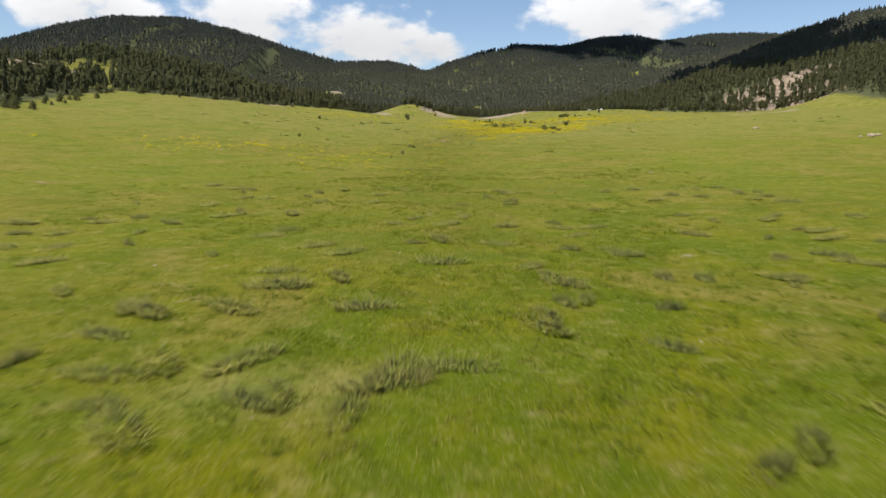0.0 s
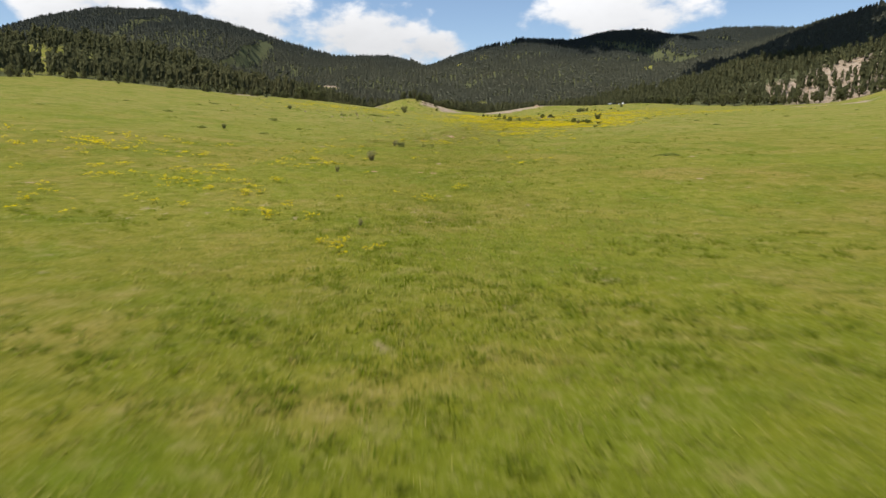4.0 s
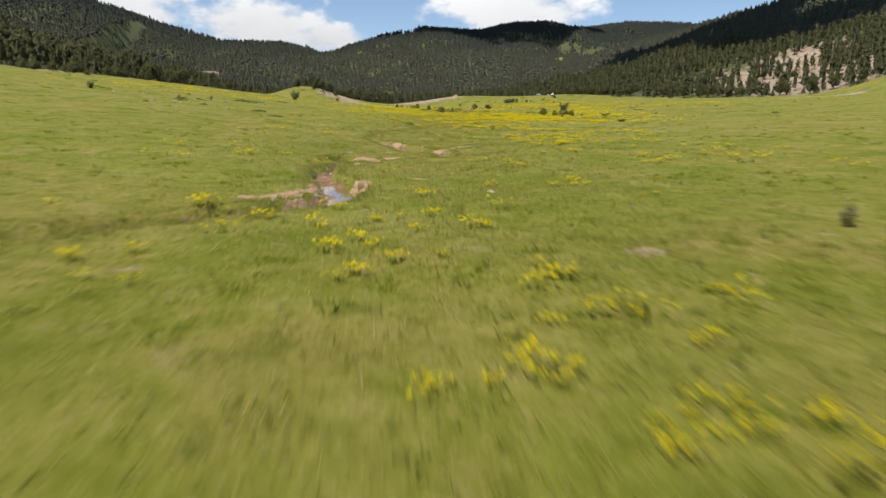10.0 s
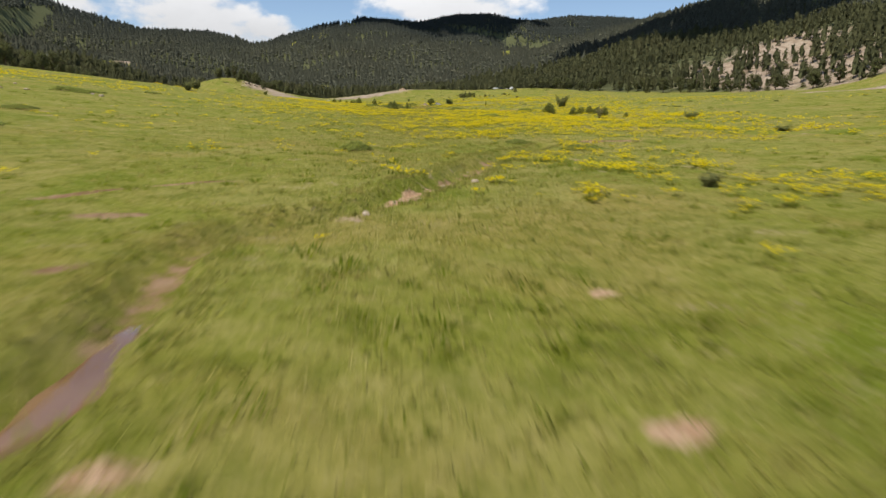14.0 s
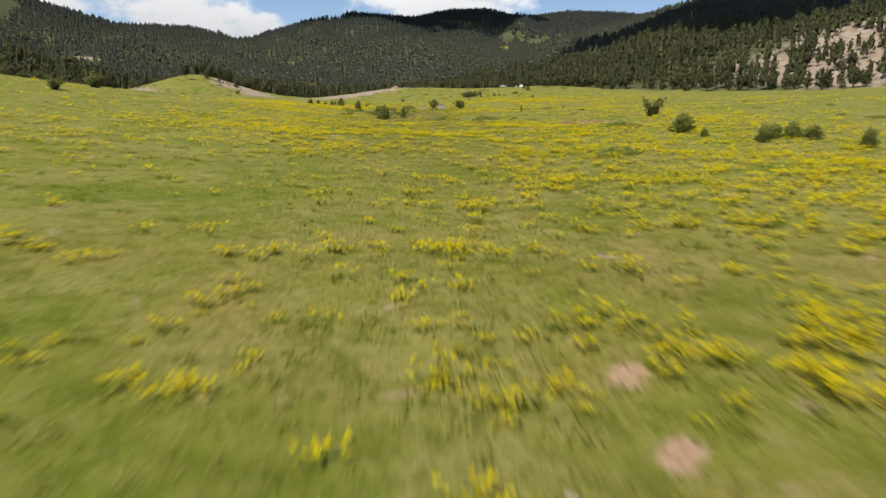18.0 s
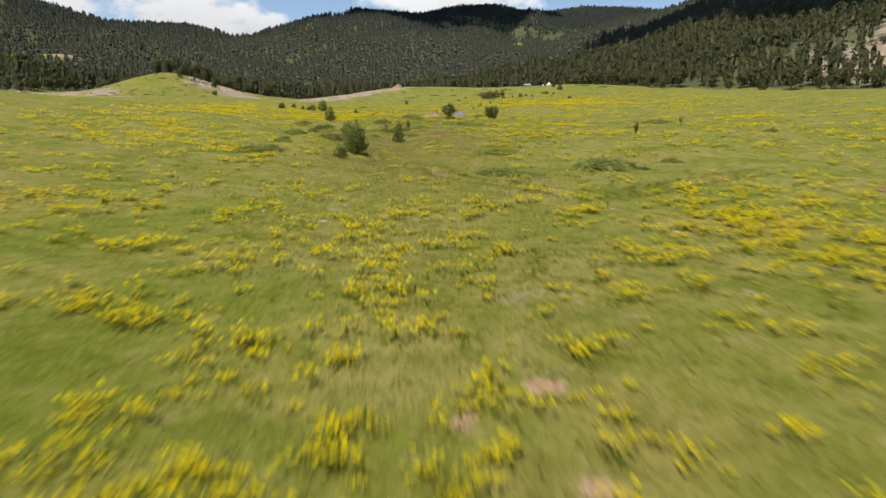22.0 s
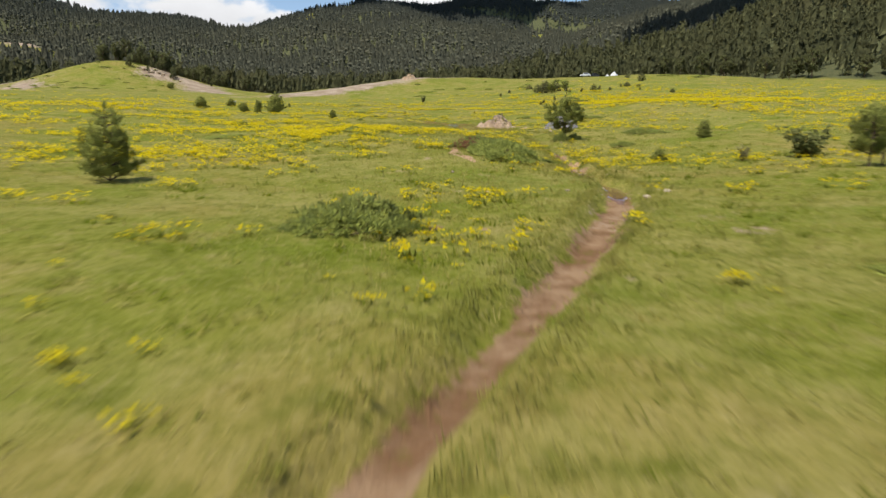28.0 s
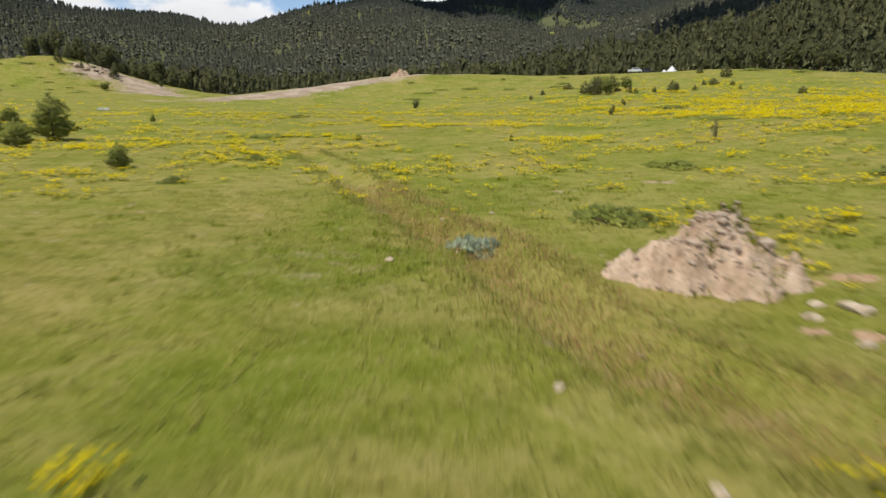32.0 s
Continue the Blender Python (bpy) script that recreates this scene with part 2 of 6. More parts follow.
def rough_material(name, dark, light, scale, bump=0.5, distance=0.05, speck=None, rough=0.9):
    n = Nodes(name)
    a, b = n.noise(scale, 6, 0.62), n.noise(scale * 6, 4, 0.6)
    col = n.mix(n.ramp(a, 0.35, 0.65), dark, light)
    if speck:
        col = n.mix(n.ramp(b, 0.58, 0.72), col, speck)
    return n.done(col, rough, n.bump(n.math("ADD", a, n.math("MULTIPLY", b, 0.4)), bump, distance), 0.25)


def forest_material(name, dark, light, warm, cloud_shade_above, up=0.5):
    """Woods: each crown its own green, mottled by its boughs, cloud shade coloured in with height up the slopes."""
    n = Nodes(name)
    col = n.mix(n.island(), dark, light)
    col = n.mix(n.ramp(n.noise(0.012, 3), 0.52, 0.68, 0.0, 0.5), col, warm)
    # Bluish dark tint by height stands in for cloud shade on the slopes.
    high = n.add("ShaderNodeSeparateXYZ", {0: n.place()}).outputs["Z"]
    high = n.ramp(n.math("ADD", high, n.math("MULTIPLY", n.noise(0.006, 3), 120)), cloud_shade_above, cloud_shade_above + 70, 0.0, 0.6)
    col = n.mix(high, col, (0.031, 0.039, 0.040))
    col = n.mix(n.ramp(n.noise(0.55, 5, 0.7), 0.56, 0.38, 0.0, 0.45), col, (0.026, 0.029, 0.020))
    return n.done(col, 0.9, n.rounded(up, 0.1), 0.0, leaf=0.5, both=True)


M_GROUND = ground_material()
M_BLADE = leaf_material("grass_blade", (0.170, 0.205, 0.012), (0.50, 0.47, 0.100), leaf=0.5, up=0.92, dry=(0.40, 0.355, 0.100))
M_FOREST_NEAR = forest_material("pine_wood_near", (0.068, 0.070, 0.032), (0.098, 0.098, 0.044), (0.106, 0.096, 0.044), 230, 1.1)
# Same wood for the distance, haze put into its bluer base colours.
M_FOREST_HAZED = forest_material("pine_wood_hazed", (0.066, 0.068, 0.048), (0.084, 0.085, 0.058), (0.090, 0.085, 0.054), 215, 1.1)
M_NEEDLE = leaf_material("pine_needle", (0.092, 0.108, 0.024), (0.300, 0.308, 0.064), (0.224, 0.222, 0.056), leaf=0.5, up=0.55, crown=0.2, own=0.6)
M_PINE_OLD = leaf_material("old_pine_needle", (0.066, 0.072, 0.026), (0.135, 0.138, 0.046), (0.110, 0.108, 0.040), leaf=0.5, up=0.55, crown=0.6)
M_BROOM = leaf_material("broom_leaf", (0.250, 0.255, 0.050), (0.440, 0.400, 0.115), leaf=0.4, crown=1.1)
M_JUNIPER = leaf_material("juniper_needle", (0.100, 0.122, 0.024), (0.265, 0.280, 0.058), (0.190, 0.205, 0.050), leaf=0.5, up=0.7, crown=0.8, own=0.5)
M_RED = leaf_material("dead_juniper", (0.100, 0.045, 0.022), (0.230, 0.098, 0.048), leaf=0.1, crown=1.1)
M_SCRUB = leaf_material("scrub_leaf", (0.094, 0.106, 0.031), (0.200, 0.199, 0.062), (0.157, 0.151, 0.053), leaf=0.5, up=0.55, crown=0.3)
M_TWIG = leaf_material("grey_twig", (0.150, 0.140, 0.055), (0.280, 0.245, 0.105), leaf=0.3, up=0.75, crown=0.6)
M_RUSH = leaf_material("rush_blade", (0.200, 0.205, 0.045), (0.310, 0.300, 0.080), (0.270, 0.235, 0.070), crown=1.2)
M_BLOOM = leaf_material("yellow_bloom", (0.58, 0.455, 0.004), (0.79, 0.635, 0.007), rough=0.6, leaf=0.3, up=0.85)
M_STEM = leaf_material("flower_stem", (0.190, 0.234, 0.017), (0.353, 0.348, 0.048), leaf=0.5, up=0.88)
M_TUSSOCK = leaf_material("tussock_blade", (0.125, 0.178, 0.006), (0.255, 0.275, 0.025), leaf=0.5, up=0.92)
M_STRAW = leaf_material("straw_stalk", (0.40, 0.36, 0.09), (0.62, 0.52, 0.19), leaf=0.4, up=0.85)
M_SEED = leaf_material("seed_head", (0.36, 0.22, 0.075), (0.56, 0.37, 0.15), leaf=0.4, up=0.85)
M_WHITE_BLOOM = leaf_material("white_bloom", (0.40, 0.40, 0.33), (0.48, 0.48, 0.43), rough=0.6, crown=0.9)
M_SAGE = leaf_material("silver_leaf", (0.215, 0.255, 0.150), (0.36, 0.395, 0.265), rough=0.6, leaf=0.4, up=0.9, crown=0.8)
M_BARK = rough_material("pine_bark", (0.075, 0.048, 0.032), (0.20, 0.135, 0.09), 6.0, 0.8, 0.03)
M_STONE = rough_material("pale_stone", (0.414, 0.310, 0.198), (0.612, 0.491, 0.333), 5.0, 0.6, 0.04, (0.261, 0.198, 0.135))
M_GREY = rough_material("grey_rock", (0.29, 0.262, 0.25), (0.49, 0.455, 0.43), 4.0, 0.7, 0.05, (0.20, 0.18, 0.16))
M_CLOD = rough_material("dry_clod", (0.33, 0.23, 0.15), (0.53, 0.41, 0.30), 5.0, 0.8, 0.04, (0.24, 0.18, 0.12))
M_SOIL = rough_material("loose_soil", (0.42, 0.280, 0.170), (0.64, 0.475, 0.325), 1.6, 0.9, 0.10, (0.26, 0.24, 0.11))
M_SPOIL = rough_material("grey_gravel_heap", (0.27, 0.245, 0.235), (0.45, 0.41, 0.39), 2.2, 0.9, 0.1, (0.20, 0.18, 0.16))
def smooth_line(y, knots):
    """A smooth profile through a few knots (y, z)."""
    ky, kz = np.array(knots, float).T
    m = np.gradient(kz, ky)
    y = np.asarray(y, float)
    i = np.clip(np.searchsorted(ky, y) - 1, 0, len(ky) - 2)
    h = ky[i + 1] - ky[i]
    s = np.clip((y - ky[i]) / h, 0, 1)
    out = (2 * s**3 - 3 * s**2 + 1) * kz[i] + (s**3 - 2 * s**2 + s) * h * m[i] + (3 * s**2 - 2 * s**3) * kz[i + 1] + (s**3 - s**2) * h * m[i + 1]
    return out + np.minimum(y - ky[0], 0) * m[0] + np.maximum(y - ky[-1], 0) * m[-1]


def lattice(ix, iy, seed):
    n = (ix.astype(np.int64) * 374761393 + iy.astype(np.int64) * 668265263 + seed * 974634777) & 0xFFFFFFFF
    n = ((n ^ (n >> 13)) * 1274126177) & 0xFFFFFFFF
    return ((n ^ (n >> 16)) & 0xFFFF) / 65535.0


def value_noise(x, y, seed=0):
    """Smooth noise in 0..1, one cell a unit."""
    x, y = np.asarray(x, float), np.asarray(y, float)
    x0, y0 = np.floor(x), np.floor(y)
    u, v = x - x0, y - y0
    u, v = u * u * u * (u * (u * 6 - 15) + 10), v * v * v * (v * (v * 6 - 15) + 10)
    a, b = lattice(x0, y0, seed), lattice(x0 + 1, y0, seed)
    c, d = lattice(x0, y0 + 1, seed), lattice(x0 + 1, y0 + 1, seed)
    return (a * (1 - u) + b * u) * (1 - v) + (c * (1 - u) + d * u) * v


def fractal(x, y, octaves=3, seed=0):
    return sum((value_noise(x * 2**k, y * 2**k, seed + k) - 0.5) * 0.5**k for k in range(octaves))


def smooth_max(a, b, k):
    h = np.clip(0.5 + 0.5 * (a - b) / k, 0, 1)
    return b + (a - b) * h + k * h * (1 - h)


def line_dist(x, y, pts):
    """Distance to a polyline and the share-blended third value along it."""
    best, val = np.full(np.shape(x), 1e9), np.zeros(np.shape(x))
    for (ax, ay, az), (bx, by, bz) in zip(pts, pts[1:]):
        s = np.clip(((x - ax) * (bx - ax) + (y - ay) * (by - ay)) / ((bx - ax) ** 2 + (by - ay) ** 2), 0, 1)
        d = np.hypot(x - ax - s * (bx - ax), y - ay - s * (by - ay))
        near = d < best
        best, val = np.where(near, d, best), np.where(near, az + s * (bz - az), val)
    return best, val


FLOOR = [(-300, -1.0), (-60, 0.8), (62, 2.9), (105, 3.8), (143, 5.6), (245, 9.2), (320, 12.2), (390, 15.3), (450, 18.1), (550, 21.6), (640, 26.5), (735, 31.0), (850, 36.0), (1100, 45.0)]
AXIS = [(-300, 0.0), (0, 0.0), (250, 5.0), (400, 32.0), (543, 60.0), (700, 60.0), (1100, 60.0)]
# crests: points (x, y, z), fall of the flanks, roundness
WEST_RIDGE = [(-1500, 1500, 190), (-1044, 1588, 230), (-943, 1650, 274), (-833, 1708, 301), (-672, 1777, 314), (-565, 1761, 286), (-429, 1800, 248), (-276, 1779, 204), (-163, 1900, 220), (-72, 1970, 178)]
NORTH_RIDGE = [(-72, 1970, 178), (26, 1950, 224), (110, 1945, 250), (198, 1950, 271), (270, 1990, 274), (354, 2050, 279), (470, 2080, 310), (573, 2100, 317), (662, 2110, 302), (820, 2150, 330), (930, 2050, 320), (1100, 2000, 300)]
EAST_RIDGE = [(930, 2050, 300), (775, 1676, 238), (687, 1333, 200), (631, 1136, 187), (620, 950, 182), (690, 700, 170), (720, 400, 150), (720, 0, 120), (700, -400, 110)]
WEST_HILL = [(-450, 540, 56), (-326, 636, 87), (-219, 590, 67), (-143, 562, 41), (-95, 555, 28)]
MIDDLE_SPUR = [(-150, 1750, 148), (-90, 1600, 130), (-10, 1350, 96), (35, 1260, 84), (75, 1080, 58)]
NORTH_WEST_SPUR = [(-700, 900, 120), (-420, 1000, 115), (-250, 1120, 92), (-150, 1180, 80)]
WEST_SLOPE = [(-560, 600, 95), (-620, 200, 95), (-600, -300, 90)]
CRESTS = [(WEST_RIDGE, 0.27, 40), (NORTH_RIDGE, 0.25, 50), (EAST_RIDGE, 0.35, 40), (WEST_HILL, 0.30, 30), (MIDDLE_SPUR, 0.26, 30), (NORTH_WEST_SPUR, 0.24, 40), (WEST_SLOPE, 0.22, 60)]


def softplus(v, k):
    return k * np.logaddexp(0, v / k)


def bump(x, y, cx, cy, rx, ry, turn=0.0):
    c, s = np.cos(np.radians(turn)), np.sin(np.radians(turn))
    u, v = ((x - cx) * c + (y - cy) * s) / rx, (-(x - cx) * s + (y - cy) * c) / ry
    return np.exp(-(u * u + v * v))


def ground_broad(x, y):
    x, y = np.asarray(x, float), np.asarray(y, float)
    dx = x - smooth_line(y, AXIS)
    ramp = 0.45 + 0.55 / (1 + np.exp(-(y - 170) / 50))
    z = smooth_line(np.minimum(y, 1100), FLOOR) + ramp * (0.1 * softplus(-dx - 20, 12) * (1 - 0.6 / (1 + np.exp(-(y - 615) / 18))) + 0.062 * softplus(dx - 28, 14))
    z = z + 7.2 * bump(x, y, 94, 739, 46, 28, 15) + 9.5 * bump(x, y, -44, 858, 52, 32) + 5.5 * bump(x, y, -40, 858, 28, 26) - 7.0 * bump(x, y, -104, 815, 30, 60) + 2.0 * bump(x, y, 20, 920, 40, 50) + 2.0 * bump(x, y, -180, 385, 60, 60) + 5.8 * bump(x, y, 172, 722, 62, 55) + 0.9 * bump(x, y, 122, 668, 30, 30) + 1.0 * bump(x, y, 70, 445, 18, 30) + 1.1 * bump(x, y, 72, 512, 22, 38) - 1.5 * bump(x, y, 39.5, 453, 5, 22, -14) + 0.8 * bump(x, y, 49, 524, 9, 18) - 0.9 * bump(x, y, 62.5, 517, 5, 12, -14) + 2.0 * bump(x, y, 112, 582, 26, 28) - 0.5 * bump(x, y, -2, 230, 6, 32) - 2.6 * bump(x, y, -30, 585, 45, 60) - 2.2 * bump(x, y, -78, 725, 36, 50)
    for pts, fall, r in CRESTS:
        d, c = line_dist(x, y, pts)
        rough = fractal(x / 160.0, y / 160.0, 3, 5) * np.clip(d * 0.16 - 4, 0, 32)
        z = smooth_max(z, c - fall * (np.sqrt(d * d + r * r) - r) + rough, 8.0)
    return z + 9.0 * bump(x, y, -186, 1164, 26, 34)


# ---- mesh helpers ----
def mesh_arrays(name, verts, faces, material, smooth=False, marks=None):
    """A mesh from arrays: verts (n, 3) and faces (m, k)."""
    verts, faces = np.asarray(verts, np.float32), np.asarray(faces, np.int32)
    me = bpy.data.meshes.new(name)
    k = faces.shape[1]
    me.vertices.add(len(verts)), me.loops.add(faces.size), me.polygons.add(len(faces))
    me.vertices.foreach_set("co", verts.ravel())
    me.loops.foreach_set("vertex_index", faces.ravel())
    me.polygons.foreach_set("loop_start", np.arange(0, faces.size, k, dtype=np.int32))
    me.polygons.foreach_set("use_smooth", np.full(len(faces), smooth))
    for mark, values in (marks or {}).items():
        values = np.asarray(values, np.float32)
        if values.ndim == 2:
            me.attributes.new(mark, "FLOAT_VECTOR", "POINT").data.foreach_set("vector", values.ravel())
        else:
            me.attributes.new(mark, "FLOAT", "POINT").data.foreach_set("value", values)
    me.update(calc_edges=True)
    me.materials.append(material)
    return me


def crown_of(v, middle=0.4, tall=1.0):
    """Outward directions of a crown about its middle."""
    n = np.asarray(v, float) * [1, 1, tall] - [0, 0, middle * tall]
    return {"crown": n / np.maximum(np.linalg.norm(n, axis=1, keepdims=True), 1e-6)}


def part(name, me, parent, label=""):
    ob = new(name, me)
    ob.parent = parent
    return tagged(ob, label)


def thing(name, label, category, group="", at=None):
    ob = new(name)
    ob.empty_display_size = 0.2
    if at is not None:
        ob.matrix_basis = at
    return tagged(ob, label, category, group)


def joined(pieces):
    """Joins (verts, faces) pairs."""
    vs, fs, k = [], [], 0
    for v, f in pieces:
        vs.append(np.asarray(v, float)), fs.append(np.asarray(f, int) + k)
        k += len(v)
    return np.concatenate(vs), np.concatenate(fs)


def spread(v, f, pos, size, turn, squash=None):
    """Sets copies of one shape: places (n, 3), sizes, turns about z."""
    n, c, s = len(pos), np.cos(turn)[:, None], np.sin(turn)[:, None]
    tall = size if squash is None else size * squash
    x = (v[None, :, 0] * c - v[None, :, 1] * s) * size[:, None] + pos[:, 0:1]
    y = (v[None, :, 0] * s + v[None, :, 1] * c) * size[:, None] + pos[:, 1:2]
    z = v[None, :, 2] * tall[:, None] + pos[:, 2:3]
    faces = f[None] + (np.arange(n) * len(v))[:, None, None]
    return np.stack([x, y, z], -1).reshape(-1, 3), faces.reshape(-1, f.shape[1])


def blades(rng, base, length, width, lean, turn=None):
    """Single pointed blades: one narrow triangle each, leaning outwards."""
    n = len(base)
    a = rng.uniform(0, 2 * np.pi, n) if turn is None else turn
    out = np.stack([np.cos(a), np.sin(a), np.zeros(n)], -1)
    side = np.stack([-np.sin(a), np.cos(a), np.zeros(n)], -1) * (width / 2)[:, None]
    tip = base + out * (length * np.sin(lean))[:, None] + np.array([0, 0, 1.0]) * (length * np.cos(lean))[:, None]
    v = np.stack([base - side, base + side, tip], 1).reshape(-1, 3)
    return v, np.arange(3 * n).reshape(-1, 3)


def spikes(rng, centre, radius, count, width, up=0.25, aim=None):
    """Bursts of needles round each centre: narrow triangles in all directions, biased upwards."""
    n = len(centre)
    d = rng.normal(size=(n, count, 3))
    if aim is not None:
        d += aim[:, None, :] * 1.4
    d[..., 2] += up
    d /= np.linalg.norm(d, axis=-1, keepdims=True)
    side = np.cross(d, rng.normal(size=d.shape))
    side /= np.linalg.norm(side, axis=-1, keepdims=True)
    r = (np.broadcast_to(radius, n)[:, None] * rng.uniform(0.7, 1.15, (n, count)))[..., None]
    c = np.asarray(centre)[:, None, :] + d * r * 0.05
    w = r * width
    v = np.stack([c - side * w, c + side * w, c + d * r], 2).reshape(-1, 3)
    return v, np.arange(3 * n * count).reshape(-1, 3)


def tube(p0, p1, r0, r1, seg=6):
    p0, p1 = np.array(p0, float), np.array(p1, float)
    d = p1 - p0
    d /= np.linalg.norm(d)
    u = np.cross(d, [0.3, 0.9, 0.2])
    u /= np.linalg.norm(u)
    w = np.cross(d, u)
    a = np.arange(seg) * 2 * np.pi / seg
    ring = np.cos(a)[:, None] * u + np.sin(a)[:, None] * w
    v = np.concatenate([p0 + ring * r0, p1 + ring * r1, [p1]])
    i = np.arange(seg)
    j = (i + 1) % seg
    f = np.concatenate([np.stack([i, j, j + seg], -1), np.stack([i, j + seg, i + seg], -1), np.stack([i + seg, j + seg, np.full(seg, 2 * seg)], -1)])
    return v, f


# ---- the lie of the land ----
MEADOW = [(-150, -400), (-150, 219), (-168, 275), (-182, 331), (-186, 385), (-160, 425), (-146, 447), (-121, 460), (-96, 519), (-100, 600), (-104, 700), (-140, 780), (-132, 832), (-100, 884), (-56, 888), (-10, 880), (20, 890), (60, 870), (85, 800), (110, 775), (150, 765), (182, 752), (204, 735), (214, 695), (226, 660), (243, 615), (258, 585), (272, 552), (288, 500), (292, 435), (310, 300), (320, -400)]


def inside(x, y, poly):
    hit = np.zeros(np.shape(x), bool)
    for (ax, ay), (bx, by) in zip(poly, poly[1:] + poly[:1]):
        if ay != by:
            hit ^= ((ay > y) != (by > y)) & (x < (bx - ax) * (y - ay) / (by - ay) + ax)
    return hit


def meadow_depth(x, y):
    """Metres into the meadow from its edge; negative in the woods."""
    d, _ = line_dist(x, y, [(a, b, 0) for a, b in MEADOW])
    return np.where(inside(x, y, MEADOW), d, -d)


# streams and gullies: (points x, y, half width), depth, softness of the bank
BROOK_LOW = [(-4.9, 170, 0.4), (-5.5, 171.4, 0.5), (-6.2, 173.2, 0.5), (-7.0, 175, 0.35), (-8.0, 176.6, 0.35), (-8.9, 178, 0.4), (-9.6, 180.6, 0.4), (-11.2, 184.1, 0.3), (-13.6, 187, 0.3), (-13.8, 189.4, 0.3), (-12.5, 190.6, 0.3)]
BROOK_LIP = [(-15, 173.4, 0.7), (-12, 172.8, 0.8), (-9, 172.2, 0.7), (-6.2, 172, 0.4)]
BROOK_BEND = [(-12.5, 190.6, 0.3), (-11.3, 191.6, 0.3), (-9.8, 193.6, 0.35), (-8.2, 195.2, 0.4), (-6.8, 196.4, 0.4), (-5.9, 197.7, 0.42), (-5.5, 199.0, 0.48), (-5.1, 200.6, 0.5), (-5.0, 202.2, 0.6), (-5.1, 204.0, 0.6), (-5.4, 205.8, 0.42), (-5.7, 207.2, 0.28), (-5.9, 208.6, 0.26), (-5.8, 209.6, 0.26)]
BROOK_POOL = [(-5.8, 209.6, 0.26), (-5.6, 210.6, 0.26), (-5.2, 212.3, 0.3), (-5.0, 214.2, 0.38), (-4.7, 215.6, 0.6), (-4.6, 216.8, 0.7), (-4.7, 217.9, 0.5), (-4.55, 218.8, 0.2)]
BROOK_NECK = [(-4.55, 218.8, 0.2), (-4.4, 219.6, 0.2), (-3.8, 221.4, 0.26), (-2.6, 222.5, 0.34), (-1.2, 222.9, 0.3), (0.2, 222.6, 0.28), (1.4, 221.9, 0.26), (2.5, 222.2, 0.28), (2.8, 223.6, 0.3), (2.75, 225.4, 0.3), (2.8, 227.0, 0.34)]
BROOK_SHELF = [(-5.5, 216.6, 0.3), (-5.6, 218.5, 0.45), (-5.3, 220.5, 0.45), (-4.3, 222.4, 0.4)]
BROOK_MID = [(2.8, 227.0, 0.34), (2.7, 228.2, 0.62), (2.1, 229.6, 0.85), (1.4, 230.9, 0.95), (1.05, 232.5, 0.95), (0.9, 234.0, 0.9), (0.6, 235.7, 0.8), (0.2, 237.3, 0.72), (-0.3, 239.0, 0.66), (-0.85, 240.5, 0.46), (-1.2, 241.8, 0.42), (-1.5, 243.2, 0.22), (-1.8, 244.8, 0.32), (-1.75, 246.4, 0.14)]
BROOK_SIDE = [(2.7, 230.6, 0.4), (3.4, 230.7, 0.45), (4.9, 231.4, 0.42), (6.6, 232.4, 0.35), (8.3, 233.3, 0.2)]
BROOK_SPUR = [(3.2, 227.3, 0.35), (4.0, 227.5, 0.25), (5.1, 226.8, 0.15)]
BROOK_EAST = [(5.6, 224.0, 0.05), (5.8, 223.2, 0.14), (6.0, 221.7, 0.2)]
BROOK_UP = [(-1.75, 246.4, 0.14), (-1.5, 248.6, 0.14), (-1.3, 251, 0.18), (-0.8, 252.2, 0.24), (-0.65, 254.0, 0.24), (-0.5, 255.8, 0.26), (-0.5, 257.6, 0.22), (-0.2, 259.4, 0.2), (0.9, 261.0, 0.25), (3.2, 262.2, 0.35), (4.4, 263.4, 0.5), (6.0, 265.4, 0.5), (8.6, 270.1, 0.5), (10.9, 275.2, 0.4), (15, 283, 0.3), (21, 291, 0.3)]
BROOK_RED = [(58, 418, 0.3), (50, 415.6, 0.35), (45, 412.8, 0.35), (42.9, 413.7, 0.38), (41.0, 415.6, 0.3), (39.0, 418.5, 0.22), (38.2, 421.4, 0.26), (38.2, 423.6, 0.28), (38.8, 426.1, 0.3), (38.9, 427.8, 0.28), (38.4, 429.4, 0.28), (38.0, 430.7, 0.26), (37.3, 432.2, 0.28), (36.6, 433.6, 0.24), (36.1, 435.7, 0.22)]
BROOK_HIGH = [(36.1, 435.7, 0.22), (36.2, 439.8, 0.18), (36.8, 442.0, 0.15), (37.5, 444.6, 0.2), (37.45, 446.6, 0.24), (37.65, 448.6, 0.26), (37.8, 450.8, 0.26), (38.3, 453, 0.12), (41.4, 457.6, 0.1)]
BROOK_TURN = [(41.4, 457.6, 0.1), (41.2, 459.4, 0.2), (39.9, 460.2, 0.32), (38.6, 460.8, 0.34), (37.2, 460.6, 0.36), (36.1, 460.8, 0.34), (35.0, 461.5, 0.3), (33.8, 463.6, 0.22), (32.9, 466.8, 0.25), (34.5, 471.3, 0.2), (37.1, 474, 0.2), (39.0, 475.6, 0.2), (40.7, 477.5, 0.2), (42.5, 481.7, 0.2)]
